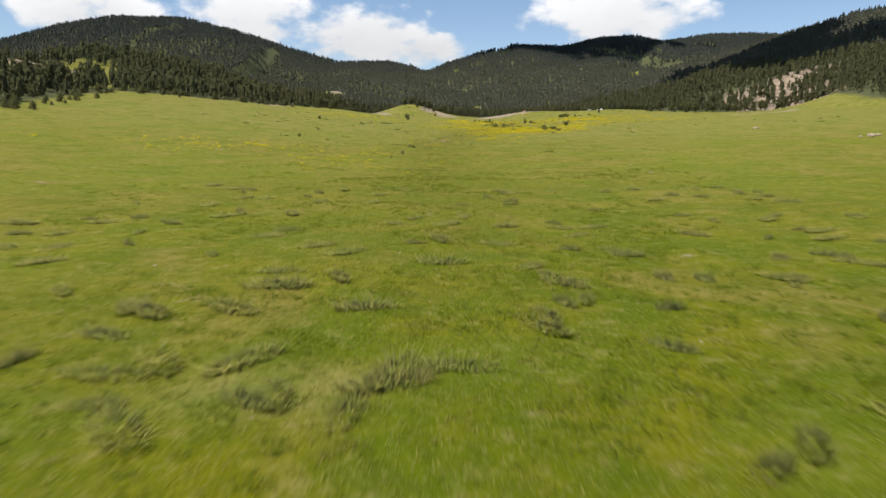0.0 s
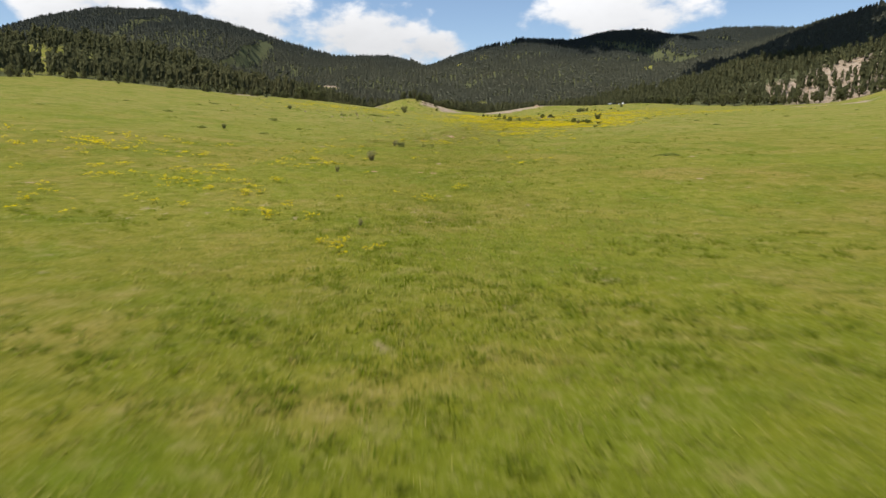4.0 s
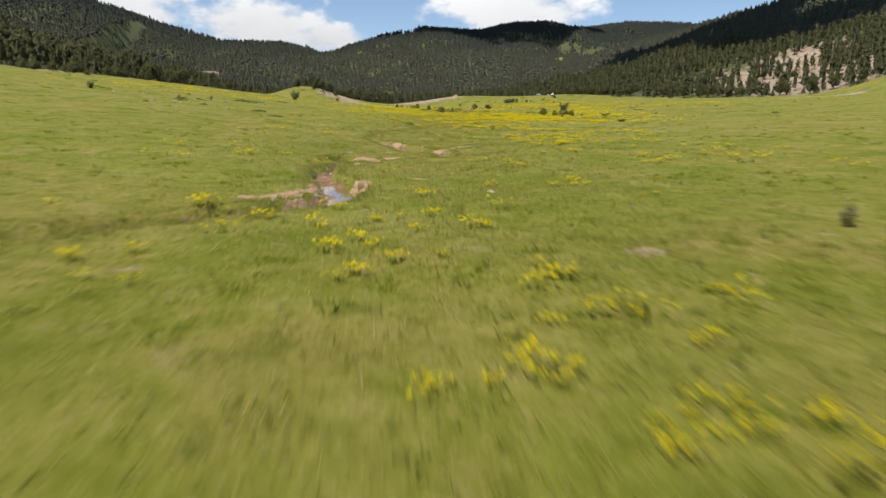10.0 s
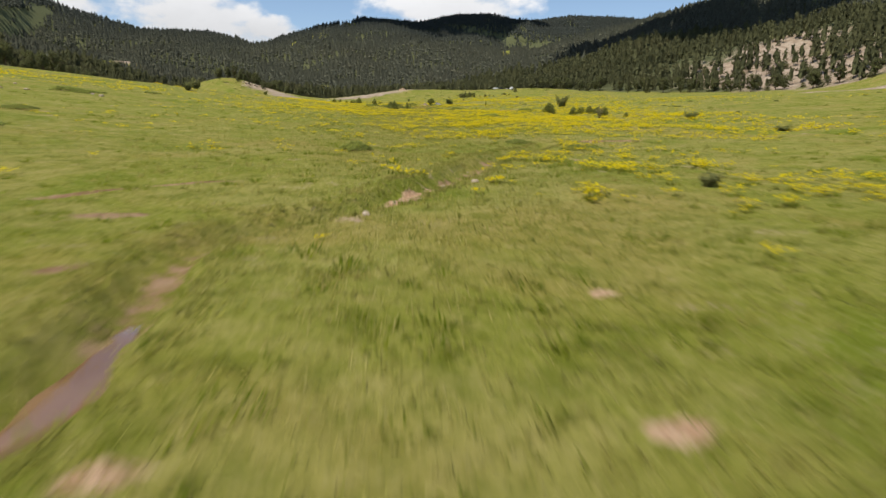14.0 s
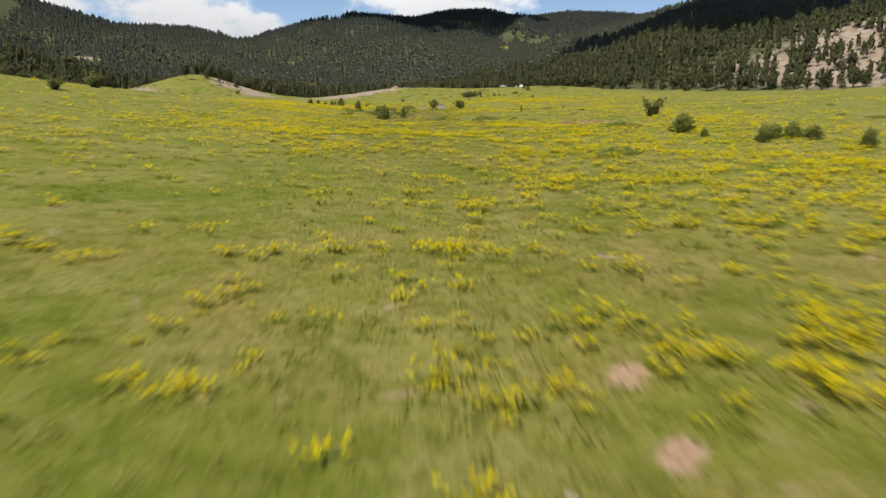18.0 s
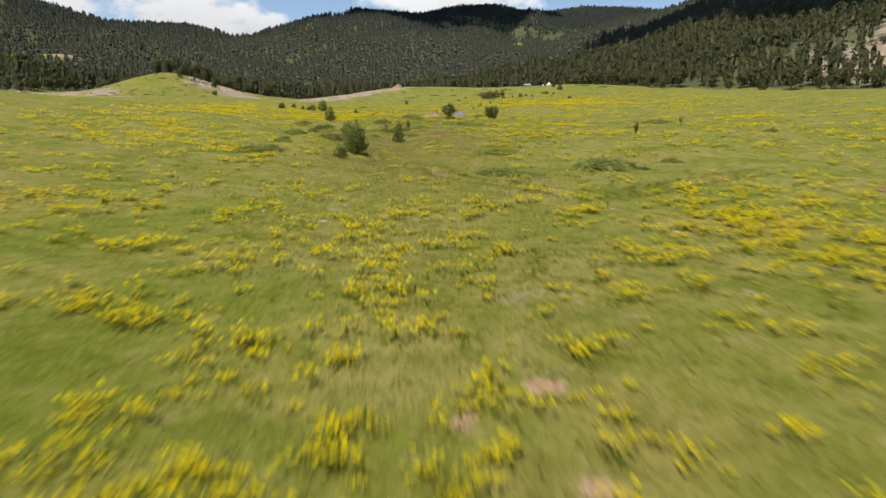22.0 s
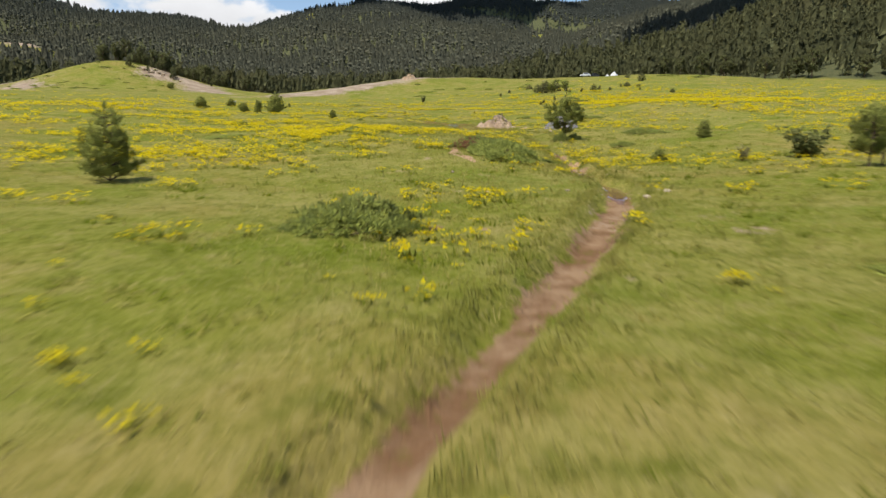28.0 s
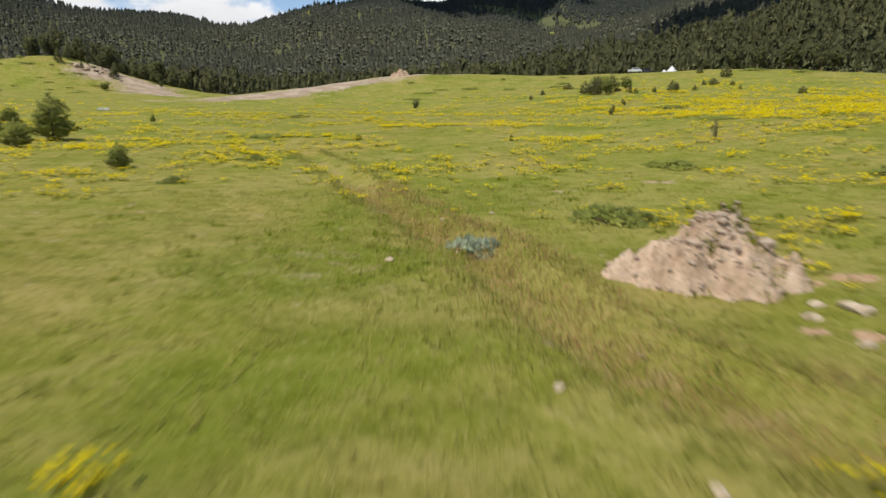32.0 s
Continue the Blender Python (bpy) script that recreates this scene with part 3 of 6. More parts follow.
BROOK_TOP = [(42.5, 481.7, 0.2), (45.2, 485.6, 0.25), (50, 492, 0.3), (54.4, 498.4, 0.35), (55.8, 501.6, 0.36), (55.9, 504.1, 0.34), (56.7, 506.7, 0.32), (57.8, 509.2, 0.32), (59.4, 513.4, 0.32), (60.0, 516.0, 0.36), (61.6, 520.2, 0.36), (62.0, 521.0, 0.2)]
BROOK_LINK = [(62.0, 521.0, 0.15), (63.8, 527, 0.15), (66.0, 537, 0.2), (66.6, 545, 0.3), (66.3, 548.6, 0.35)]
DITCH = [(66.3, 548.6, 0.4), (65.4, 550.2, 0.42), (64.7, 552.2, 0.4), (64.4, 554.4, 0.35), (64.3, 560, 0.3), (63.2, 568, 0.25), (61.8, 579, 0.2), (60.2, 590, 0.15)]
SCARP = [(46.4, 471, 0.04), (46.8, 467.4, 0.13), (47.2, 463.6, 0.12), (47.5, 461.2, 0.17), (47.4, 459.1, 0.30), (46.9, 457.6, 0.36), (46.2, 455.8, 0.36), (45.3, 454.4, 0.25), (44.2, 453.4, 0.08)]
# line, depth, softness of the bank, how bare the earth is
STREAMS = [(BROOK_LOW, 0.55, 0.4, 0.75), (BROOK_LIP, 0.5, 0.45, 0.3), (BROOK_BEND, 0.55, 0.5, 1.0), (BROOK_POOL, 0.48, 0.35, 0.85), (BROOK_NECK, 0.38, 0.4, 0.42), (BROOK_SHELF, 0.4, 0.25, 0.4), (BROOK_MID, 0.38, 0.4, 1.0), (BROOK_SIDE, 0.14, 0.5, 0.5), (BROOK_SPUR, 0.12, 0.5, 0.5), (BROOK_EAST, 0.45, 0.2, 0.8), (BROOK_UP, 0.5, 0.5, 0.5), (BROOK_RED, 0.42, 0.35, 0.8), (BROOK_HIGH, 0.38, 0.3, 0.4), (BROOK_TURN, 0.38, 0.35, 0.75), (BROOK_TOP, 0.45, 0.4, 0.72), (BROOK_LINK, 0.4, 0.8, 0.22), (DITCH, 0.45, 0.8, 0.3)]
# dry sand and shingle beside the water: points x, y, half width
SANDS = [
    [(-8.0, 198.4, 0.3), (-7.0, 199.4, 0.5), (-6.3, 200.6, 0.5), (-6.0, 202.0, 0.35), (-6.0, 203.4, 0.2)],
    [(-6.6, 197.6, 0.3), (-6.1, 199.0, 0.4)],
    [(-4.3, 202.6, 0.25), (-4.2, 204.8, 0.45), (-3.8, 206.0, 0.2)],
    [(-4.3, 218.6, 0.3), (-3.8, 217.4, 0.45), (-3.4, 216.4, 0.2)],
    [(-4.1, 222.0, 0.35), (-3.4, 223.3, 0.5), (-2.6, 223.1, 0.45), (-1.8, 222.6, 0.3)], [(-1.8, 223.6, 0.3), (-0.4, 223.4, 0.42), (0.9, 222.6, 0.25)],
    [(-2.2, 228.4, 0.25), (-1.4, 228.9, 0.7), (-0.6, 229.6, 0.9), (0.3, 229.8, 1.0), (1.1, 228.9, 0.75), (1.8, 227.8, 0.6), (2.2, 226.6, 0.4), (2.3, 225.6, 0.2)],
    [(2.7, 229.8, 0.55), (3.5, 229.9, 0.9), (4.8, 230.6, 0.9), (6.2, 231.8, 0.75), (7.4, 232.8, 0.6), (8.4, 233.3, 0.3)],
    [(2.9, 226.7, 0.3), (3.7, 226.9, 0.42), (4.5, 226.6, 0.42), (5.1, 226.1, 0.25)],
    [(0.8, 238.4, 0.3), (0.2, 240.0, 0.35)],
    [(3.0, 262.4, 0.1), (5.0, 264.6, 0.14), (8.4, 270.0, 0.1)],
    [(45.1, 459.0, 0.2), (44.9, 458.0, 0.26)], [(45.4, 457.2, 0.18), (45.2, 456.0, 0.32), (44.7, 454.8, 0.36), (44.1, 453.6, 0.2)],
    [(30.4, 470.3, 0.6), (32.1, 469.6, 0.6), (32.8, 467.2, 0.35)],
    [(30.8, 477.2, 0.4), (32.4, 476.4, 0.35)],
    [(61.2, 519.6, 0.25), (60.2, 517.2, 0.32), (59.4, 515.2, 0.2)],
    [(69.4, 550.8, 0.2), (70.6, 551.6, 0.4), (71.8, 553.6, 0.3)],
]
# hollows worn into the turf, steep at the far rim: centre, half sizes, depth
HOLLOWS = [(61.0, 409.2, 4.2, 3.8, 0.95), (68.3, 409.4, 2.6, 2.0, 0.8)]
# bare patches: centre, half sizes, turn, what
GLADES = [(-294, 490, 62, 112, 20), (-182, 1112, 34, 80, 0), (80, 1620, 22, 60, 0), (258, 1575, 20, 60, 0), (330, 1535, 26, 65, 10), (170, 1915, 22, 60, 0), (420, 1480, 22, 60, -15), (62, 1080, 16, 50, 0), (26, 1600, 16, 50, 0)]
PALE_VALLEY = [(306, 585, 36, 70, -12), (345, 640, 30, 40, 0), (285, 620, 22, 40, 0), (-312, 515, 34, 22, 30), (-285, 462, 16, 16, 0), (-118, 455, 12, 6, 0), (62, 722, 34, 9, 22), (98, 742, 12, 8, 0), (-18, 847, 11, 12, -35), (4, 829, 14, 10, -10), (-64, 740, 32, 13, 28), (-98, 732, 16, 12, 10), (-77, 815, 13, 26, 15), (-98, 788, 24, 10, 0), (-88, 862, 32, 9, 38), (-112, 836, 20, 12, 10), (-20, 869, 11, 9, -20), (-4, 845, 15, 10, -25), (225, 470, 26, 6, 8)]
PALE_HIGH = [(-184, 1158, 15, 26, 0), (78, 1640, 14, 26, 0), (255, 1600, 14, 18, 0), (170, 1940, 16, 16, 0), (330, 1560, 20, 22, 0), (60, 1100, 12, 10, 0)]
PALE = PALE_VALLEY + PALE_HIGH
DIRT = [(-13.6, 185.6, 1.6, 0.45, 42), (-12.6, 172.6, 1.2, 0.4, 0), (27, 293.4, 4.2, 1.0, 12), (-44, 73.2, 2.0, 0.7, 0), (-37, 78.8, 2.4, 0.5, 0), (51.3, 493, 0.62, 0.42, 0), (47.4, 495, 0.22, 0.2, 0), (48.6, 494.3, 0.25, 0.2, 0), (-4.0, 266.2, 1.5, 0.4, 20), (-2.5, 262.6, 1.0, 0.35, 0), (-1.2, 267.6, 1.3, 0.3, 0), (-2.2, 257.4, 0.5, 0.3, 0), (28.6, 463.4, 1.2, 0.4, -30), (45.0, 458.4, 0.5, 0.3, 0)]
TRACK = [(53.0, 515.0, 0.05), (52.6, 513.4, 0.12), (52.0, 511, 0.24), (51.9, 508.5, 0.2), (51.8, 506.5, 0.06)]
SPOTS = [(71.5, 556.8, 0.5, 0.35, 0), (70.4, 555.1, 0.4, 0.3, 0), (71.8, 555.2, 0.6, 0.35, 0), (69.0, 552.0, 0.35, 0.25, 0), (69.0, 554.6, 0.4, 0.3, 0), (68.3, 552.5, 0.3, 0.2, 0), (-3.4, 133.3, 0.3, 0.2, 0), (-2.3, 132.7, 0.35, 0.2, 0), (-3.8, 134.3, 0.25, 0.18, 0), (17.8, 362.1, 0.35, 0.25, 0), (18.7, 362.7, 0.4, 0.25, 0), (21.1, 363.9, 0.4, 0.25, 0), (20.5, 361.6, 0.35, 0.25, 0), (22.7, 361.6, 0.35, 0.25, 0), (23.7, 363.6, 0.35, 0.25, 0), (24.7, 358.7, 0.3, 0.2, 0), (27.5, 356.9, 0.35, 0.25, 0), (19.0, 359.9, 0.45, 0.3, 0), (15.7, 303.4, 0.5, 0.3, 0), (15.6, 302.9, 0.4, 0.25, 0), (15.3, 303.6, 0.35, 0.25, 0), (17.7, 305.2, 0.4, 0.25, 0), (12.8, 302.7, 0.35, 0.25, 0), (18.3, 320.6, 0.4, 0.25, 0), (18.8, 322.5, 0.4, 0.25, 0), (17.7, 320.2, 0.35, 0.25, 0), (28.1, 357.9, 0.4, 0.3, 0), (26.1, 361.2, 0.4, 0.3, 0), (26.7, 360.8, 0.35, 0.25, 0), (25.3, 359.9, 0.4, 0.25, 0), (28.7, 355.9, 0.4, 0.3, 0), (24, 359.1, 0.4, 0.25, 0), (33, 394.1, 0.4, 0.3, 0), (31.4, 393.1, 0.4, 0.3, 0), (32.7, 391.3, 0.4, 0.3, 0), (30.2, 392.9, 0.35, 0.25, 0), (60.5, 514.9, 0.8, 0.4, 0), (41.0, 468.4, 0.4, 0.3, 0), (26.5, 340.2, 0.4, 0.3, 0), (24.5, 342.5, 0.5, 0.35, 0), (19.4, 378.5, 0.8, 0.4, 0), (22.5, 372.4, 0.7, 0.4, 0), (25.9, 368.4, 0.4, 0.3, 0), (24.0, 365.5, 0.6, 0.5, 0), (-1.2, 206.8, 0.45, 0.25, 0), (35.8, 423.9, 0.3, 0.2, 0), (31.9, 425.7, 0.45, 0.3, 0), (42.3, 429.4, 0.3, 0.2, 0), (41.1, 440.3, 0.35, 0.25, 0), (39.0, 442.1, 0.3, 0.25, 0), (40.7, 458.3, 0.35, 0.25, 0), (41.15, 458.0, 0.3, 0.22, 0), (40.8, 457.4, 0.2, 0.15, 0), (41.3, 465.0, 0.2, 0.6, 0), (41.1, 468.6, 0.4, 0.3, 0), (44.85, 458.3, 0.3, 0.2, 0), (5.2, 250.1, 0.35, 0.25, 0), (6.4, 253.9, 0.3, 0.2, 0), (0.1, 250.4, 0.4, 0.2, 0), (1.1, 199.2, 0.3, 0.2, 0), (10.8, 304.8, 0.5, 0.3, 0), (-7.5, 134.5, 0.35, 0.2, 0), (-7.4, 132.1, 0.35, 0.2, 0), (-1.0, 134.3, 0.25, 0.2, 0), (-1.9, 132.9, 0.3, 0.2, 0), (-1.1, 117.0, 0.4, 0.25, 0), (-6.8, 116.1, 0.3, 0.2, 0), (56.2, 537.2, 0.3, 0.25, 0), (57.6, 533.0, 0.3, 0.25, 0)]


def hollow_reach(x, y, cx, cy, rx, ry):
    """0 in the middle of a hollow, 1 at its ragged rim."""
    return np.hypot((x - cx) / rx, (y - cy) / ry) * (1 + 0.5 * fractal(x / 1.6, y / 1.6, 2, 57))


def sand_cover(x, y):
    """1 on the bars of sand beside the brook, fading over their ragged rim."""
    out = np.zeros(np.shape(x))
    for pts in SANDS:
        d, w = line_dist(x, y, pts)
        out = np.maximum(out, np.clip((w + 0.45 * fractal(x / 0.7, y / 0.7, 3, 43) - d) / 0.35 + 0.5, 0, 1))
    return out * np.clip(1.12 + 1.2 * fractal(x / 0.6, y / 0.6, 3, 45), 0, 1)


def spot_cover(x, y):
    """1 in the middle of the bare earth spots in the turf."""
    out = np.zeros(np.shape(x))
    for cx, cy, rx, ry, turn in SPOTS:
        out = np.maximum(out, bump(x, y, cx, cy, rx, ry, turn))
    return out


def ground(x, y):
    x, y = np.asarray(x, float), np.asarray(y, float)
    z = ground_broad(x, y)
    z = z + 0.5 * fractal(x / 13.0, y / 13.0, 3, 21) + 0.16 * fractal(x / 2.6, y / 2.6, 2, 33)
    cut = np.zeros(np.shape(z))
    wob = 0.34 * fractal(x / 1.3, y / 1.3, 3, 41)
    for pts, depth, soft, bare in STREAMS:
        d, w = line_dist(x, y, pts)
        cut = np.maximum(cut, depth * np.clip((w + soft - d + wob) / soft, 0, 1) ** 0.8 * np.clip(w / 0.25, 0.3, 1))
    cut = np.maximum(cut, 0.10 * sand_cover(x, y))
    for cx, cy, rx, ry, depth in HOLLOWS:
        r = hollow_reach(x, y, cx, cy, rx, ry)
        cut = np.maximum(cut, depth * np.clip((1 - r) * 5, 0, 1) * np.clip(0.55 + 0.6 * (y - cy) / ry, 0.05, 1))
    # a turf step: the ground falls on its west side and climbs back over a few metres
    d, w = line_dist(x, y, SCARP)
    west = x + 0.25 * fractal(x / 0.9, y / 0.9, 2, 47) < np.interp(y, [p[1] for p in SCARP[::-1]], [p[0] for p in SCARP[::-1]])
    step = np.where(west, w * 1.4 * np.clip((2.6 - d) / 2.4, 0, 1), 0) * np.clip((y - 451) / 3, 0, 1) * np.clip((471 - y) / 4, 0, 1)
    return z - np.maximum(cut, step)


def stream_nearness(x, y):
    out = np.zeros(np.shape(x))
    ragged = np.clip(0.9 + 1.3 * fractal(x / 0.8, y / 0.8, 3, 49), 0.2, 1.1)
    for pts, depth, soft, bare in STREAMS:
        d, w = line_dist(x, y, pts)
        out = np.maximum(out, bare * np.clip((w + 0.5 * soft - d) / 0.3 + 0.35, 0, 1) * np.maximum(ragged, np.clip(1.5 - d / (w + 0.05), 0, 1)))
    for cx, cy, rx, ry, depth in HOLLOWS:
        r = hollow_reach(x, y, cx, cy, rx, ry)
        out = np.maximum(out, np.clip((1.1 - r) * 4, 0, 1) * (0.9 + 0.9 * fractal(x / 2.2, y / 2.2, 2, 59)))
    return out


# where the sheet is woven finest: along the brook
THREAD = [(-600, 0), (0, 0), (120, -4), (172, -7), (190, -9), (204, -5), (216, -4.2), (232, 1.2), (250, -1.2), (268, 6), (300, 14), (380, 40), (420, 40), (436, 37), (452, 41), (462, 42.5), (482, 42), (506, 56), (520, 61), (548, 66), (575, 63), (600, 62), (700, 60), (3600, 60)]


def make_ground():
    near = np.concatenate([np.arange(0, 6.5, 0.18), np.arange(6.5, 26, 0.45), np.arange(26, 40, 1.4), np.geomspace(40, 2600, 62)])
    across = np.concatenate([-near[:0:-1], near])
    along = np.concatenate([-np.geomspace(600, 20, 22), np.arange(-18, 20, 1.0), np.arange(20, 165, 0.7), np.arange(165, 275, 0.22), np.arange(275, 410, 0.7), np.arange(410, 478, 0.25), np.arange(478, 496, 0.5), np.arange(496, 565, 0.26), np.arange(565, 600, 0.6), np.geomspace(600, 3600, 120)])
    v, y = np.meshgrid(across, along)
    x = v + smooth_line(y, THREAD)
    u = x - smooth_line(y, AXIS)
    z = ground(x, y)
    far = np.hypot(x, y - 900) > 2300
    z = np.where(far, np.minimum(z, 150), z)
    deep = meadow_depth(x, y)
    pale = np.zeros(x.shape)
    for cx, cy, rx, ry, turn in PALE:
        pale = np.maximum(pale, 1.35 * bump(x, y, cx, cy, rx, ry, turn))
    dirt = stream_nearness(x, y)
    d, w = line_dist(x, y, SCARP)
    dirt = np.maximum(dirt, np.clip(5 * w, 0, 1.1) * np.clip(1.5 - d / 0.13, 0, 1) * np.clip(0.9 + 1.6 * fractal(x / 0.9, y / 0.9, 2, 53), 0.3, 1))
    sand = sand_cover(x, y)
    d, w = line_dist(x, y, TRACK)
    sand = np.maximum(sand, np.clip(1.2 - 0.5 * d / w, 0, 0.85))
    sand = np.maximum(sand, 1.2 * spot_cover(x, y))
    for cx, cy, rx, ry, turn in DIRT:
        dirt = np.maximum(dirt, 1.1 * bump(x, y, cx, cy, rx, ry, turn))
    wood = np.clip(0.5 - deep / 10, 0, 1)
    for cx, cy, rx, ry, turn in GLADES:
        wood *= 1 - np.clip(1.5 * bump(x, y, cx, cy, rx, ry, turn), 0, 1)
    lush = np.clip(1.25 - (y + 25 * fractal(x / 30, y / 30, 2, 3)) / 100, 0.12, 1) * np.clip(1.1 + 0.02 * x + 0.8 * fractal(x / 14, y / 14, 2, 6), 0.25, 1)
    dry = np.clip((y - 140 + 40 * fractal(x / 40, y / 40, 2, 4)) / 120, 0, 1)
    dry = np.maximum(dry, np.clip(2.4 * bump(x, y, -4.6, 17.2, 2.6, 1.5, 10), 0, 1))
    dry = dry + 0.55 * bump(x, y, 40, 464, 16, 16)
    worn = np.clip((y - 60) / 60, 0, 1) * np.clip(1.6 - np.abs(u) / 60, 0.25, 1)
    rows, cols = x.shape
    i = (np.arange(rows - 1)[:, None] * cols + np.arange(cols - 1)).ravel()
    faces = np.stack([i, i + 1, i + cols + 1, i + cols], -1)
    marks = {"sand": sand.ravel(), "pale": pale.ravel(), "dirt": dirt.ravel(), "wood": wood.ravel(), "lush": lush.ravel(), "worn": worn.ravel(), "dry": dry.ravel()}
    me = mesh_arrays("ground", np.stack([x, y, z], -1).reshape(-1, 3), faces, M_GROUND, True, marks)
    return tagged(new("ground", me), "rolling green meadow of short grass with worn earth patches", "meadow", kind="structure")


make_ground()


# ---- woods ----
def far_pine(rng, tiers, seg, wide=0.25, ragged=0.3):
    """A ragged pine 1 high: skirts of boughs, one above the other, rounding off to the top."""
    out = []
    for k in range(tiers):
        h = k / tiers
        z0, top = 0.12 + 0.74 * h, 0.12 + 0.9 * (k + 1.7) / (tiers + 0.7)
        r = wide * (1 - 0.92 * h**1.5) * (0.8 if k == 0 else 1.0)
        a = np.arange(seg) * 2 * np.pi / seg + rng.uniform(0, 6)
        rr = r * rng.uniform(1 - ragged * 1.2, 1 + ragged, seg)
        v = np.stack([rr * np.cos(a), rr * np.sin(a), z0 + rng.uniform(-0.06, 0.08, seg) * 3.0 / tiers], -1)
        v = np.concatenate([v, [[rng.uniform(-0.03, 0.03), rng.uniform(-0.03, 0.03), min(top, 1.0)]]])
        i = np.arange(seg)
        out.append((v, np.stack([i, (i + 1) % seg, np.full(seg, seg)], -1)))
    return joined(out)


def crown_lobe(rng, seg, rings, wide, low=0.14, at=(0, 0), tall=1.0):
    """A rounded, uneven mass of boughs between low and the top."""
    z = low + (tall - low) * (np.arange(rings) + 0.35) / rings
    h = (z - low) / (tall - low)
    r = wide * np.sin(np.clip(0.16 + 0.84 * h, 0, 1) * np.pi * 0.97) ** 0.6
    a = np.arange(seg) * 2 * np.pi / seg
    turn = rng.uniform(0, 6) + np.arange(rings) * 0.45
    rr = r[:, None] * rng.uniform(0.62, 1.25, (rings, seg))
    zz = z[:, None] + rng.uniform(-0.5, 0.5, (rings, seg)) * (tall - low) / rings
    g = a[None] + turn[:, None]
    v = np.stack([at[0] + rr * np.cos(g), at[1] + rr * np.sin(g), zz], -1).reshape(-1, 3)
    v = np.concatenate([v, [[*at, tall]]])
    i = (np.arange(rings - 1)[:, None] * seg + np.arange(seg)).ravel()
    j = (np.arange(rings - 1)[:, None] * seg + (np.arange(seg) + 1) % seg).ravel()
    last = (rings - 1) * seg + np.arange(seg)
    cap = np.stack([last, (rings - 1) * seg + (np.arange(seg) + 1) % seg, np.full(seg, rings * seg)], -1)
    return v, np.concatenate([np.stack([i, j, j + seg], -1), np.stack([i, j + seg, i + seg], -1), cap])


def near_pine(rng, seg, rings, sprays, needles, wide=0.20):
    """A pine 1 high: a dark heart of boughs in a cloud of loose sprays, with a bare foot of the trunk."""
    z = rng.uniform(0.18, 0.97, sprays)
    r = wide * np.sin(np.clip(0.2 + 0.8 * z, 0, 1) * np.pi * 0.98) ** 0.6 * np.sqrt(rng.uniform(0.3, 1.0, sprays))
    a = rng.uniform(0, 2 * np.pi, sprays)
    c = np.stack([r * np.cos(a), r * np.sin(a), z], -1)
    aim = np.stack([0.8 * np.cos(a), 0.8 * np.sin(a), np.full(sprays, 0.7)], -1)
    size = rng.uniform(0.05, 0.09, sprays) * (40 / sprays) ** 0.4
    return joined([crown_lobe(rng, seg, rings, wide * 0.72, 0.16, (0, 0), 0.95), spikes(rng, c, size, needles, 0.34, 0.2, aim), tube((0, 0, -0.03), (0, 0, 0.5), 0.014, 0.008, 3)])


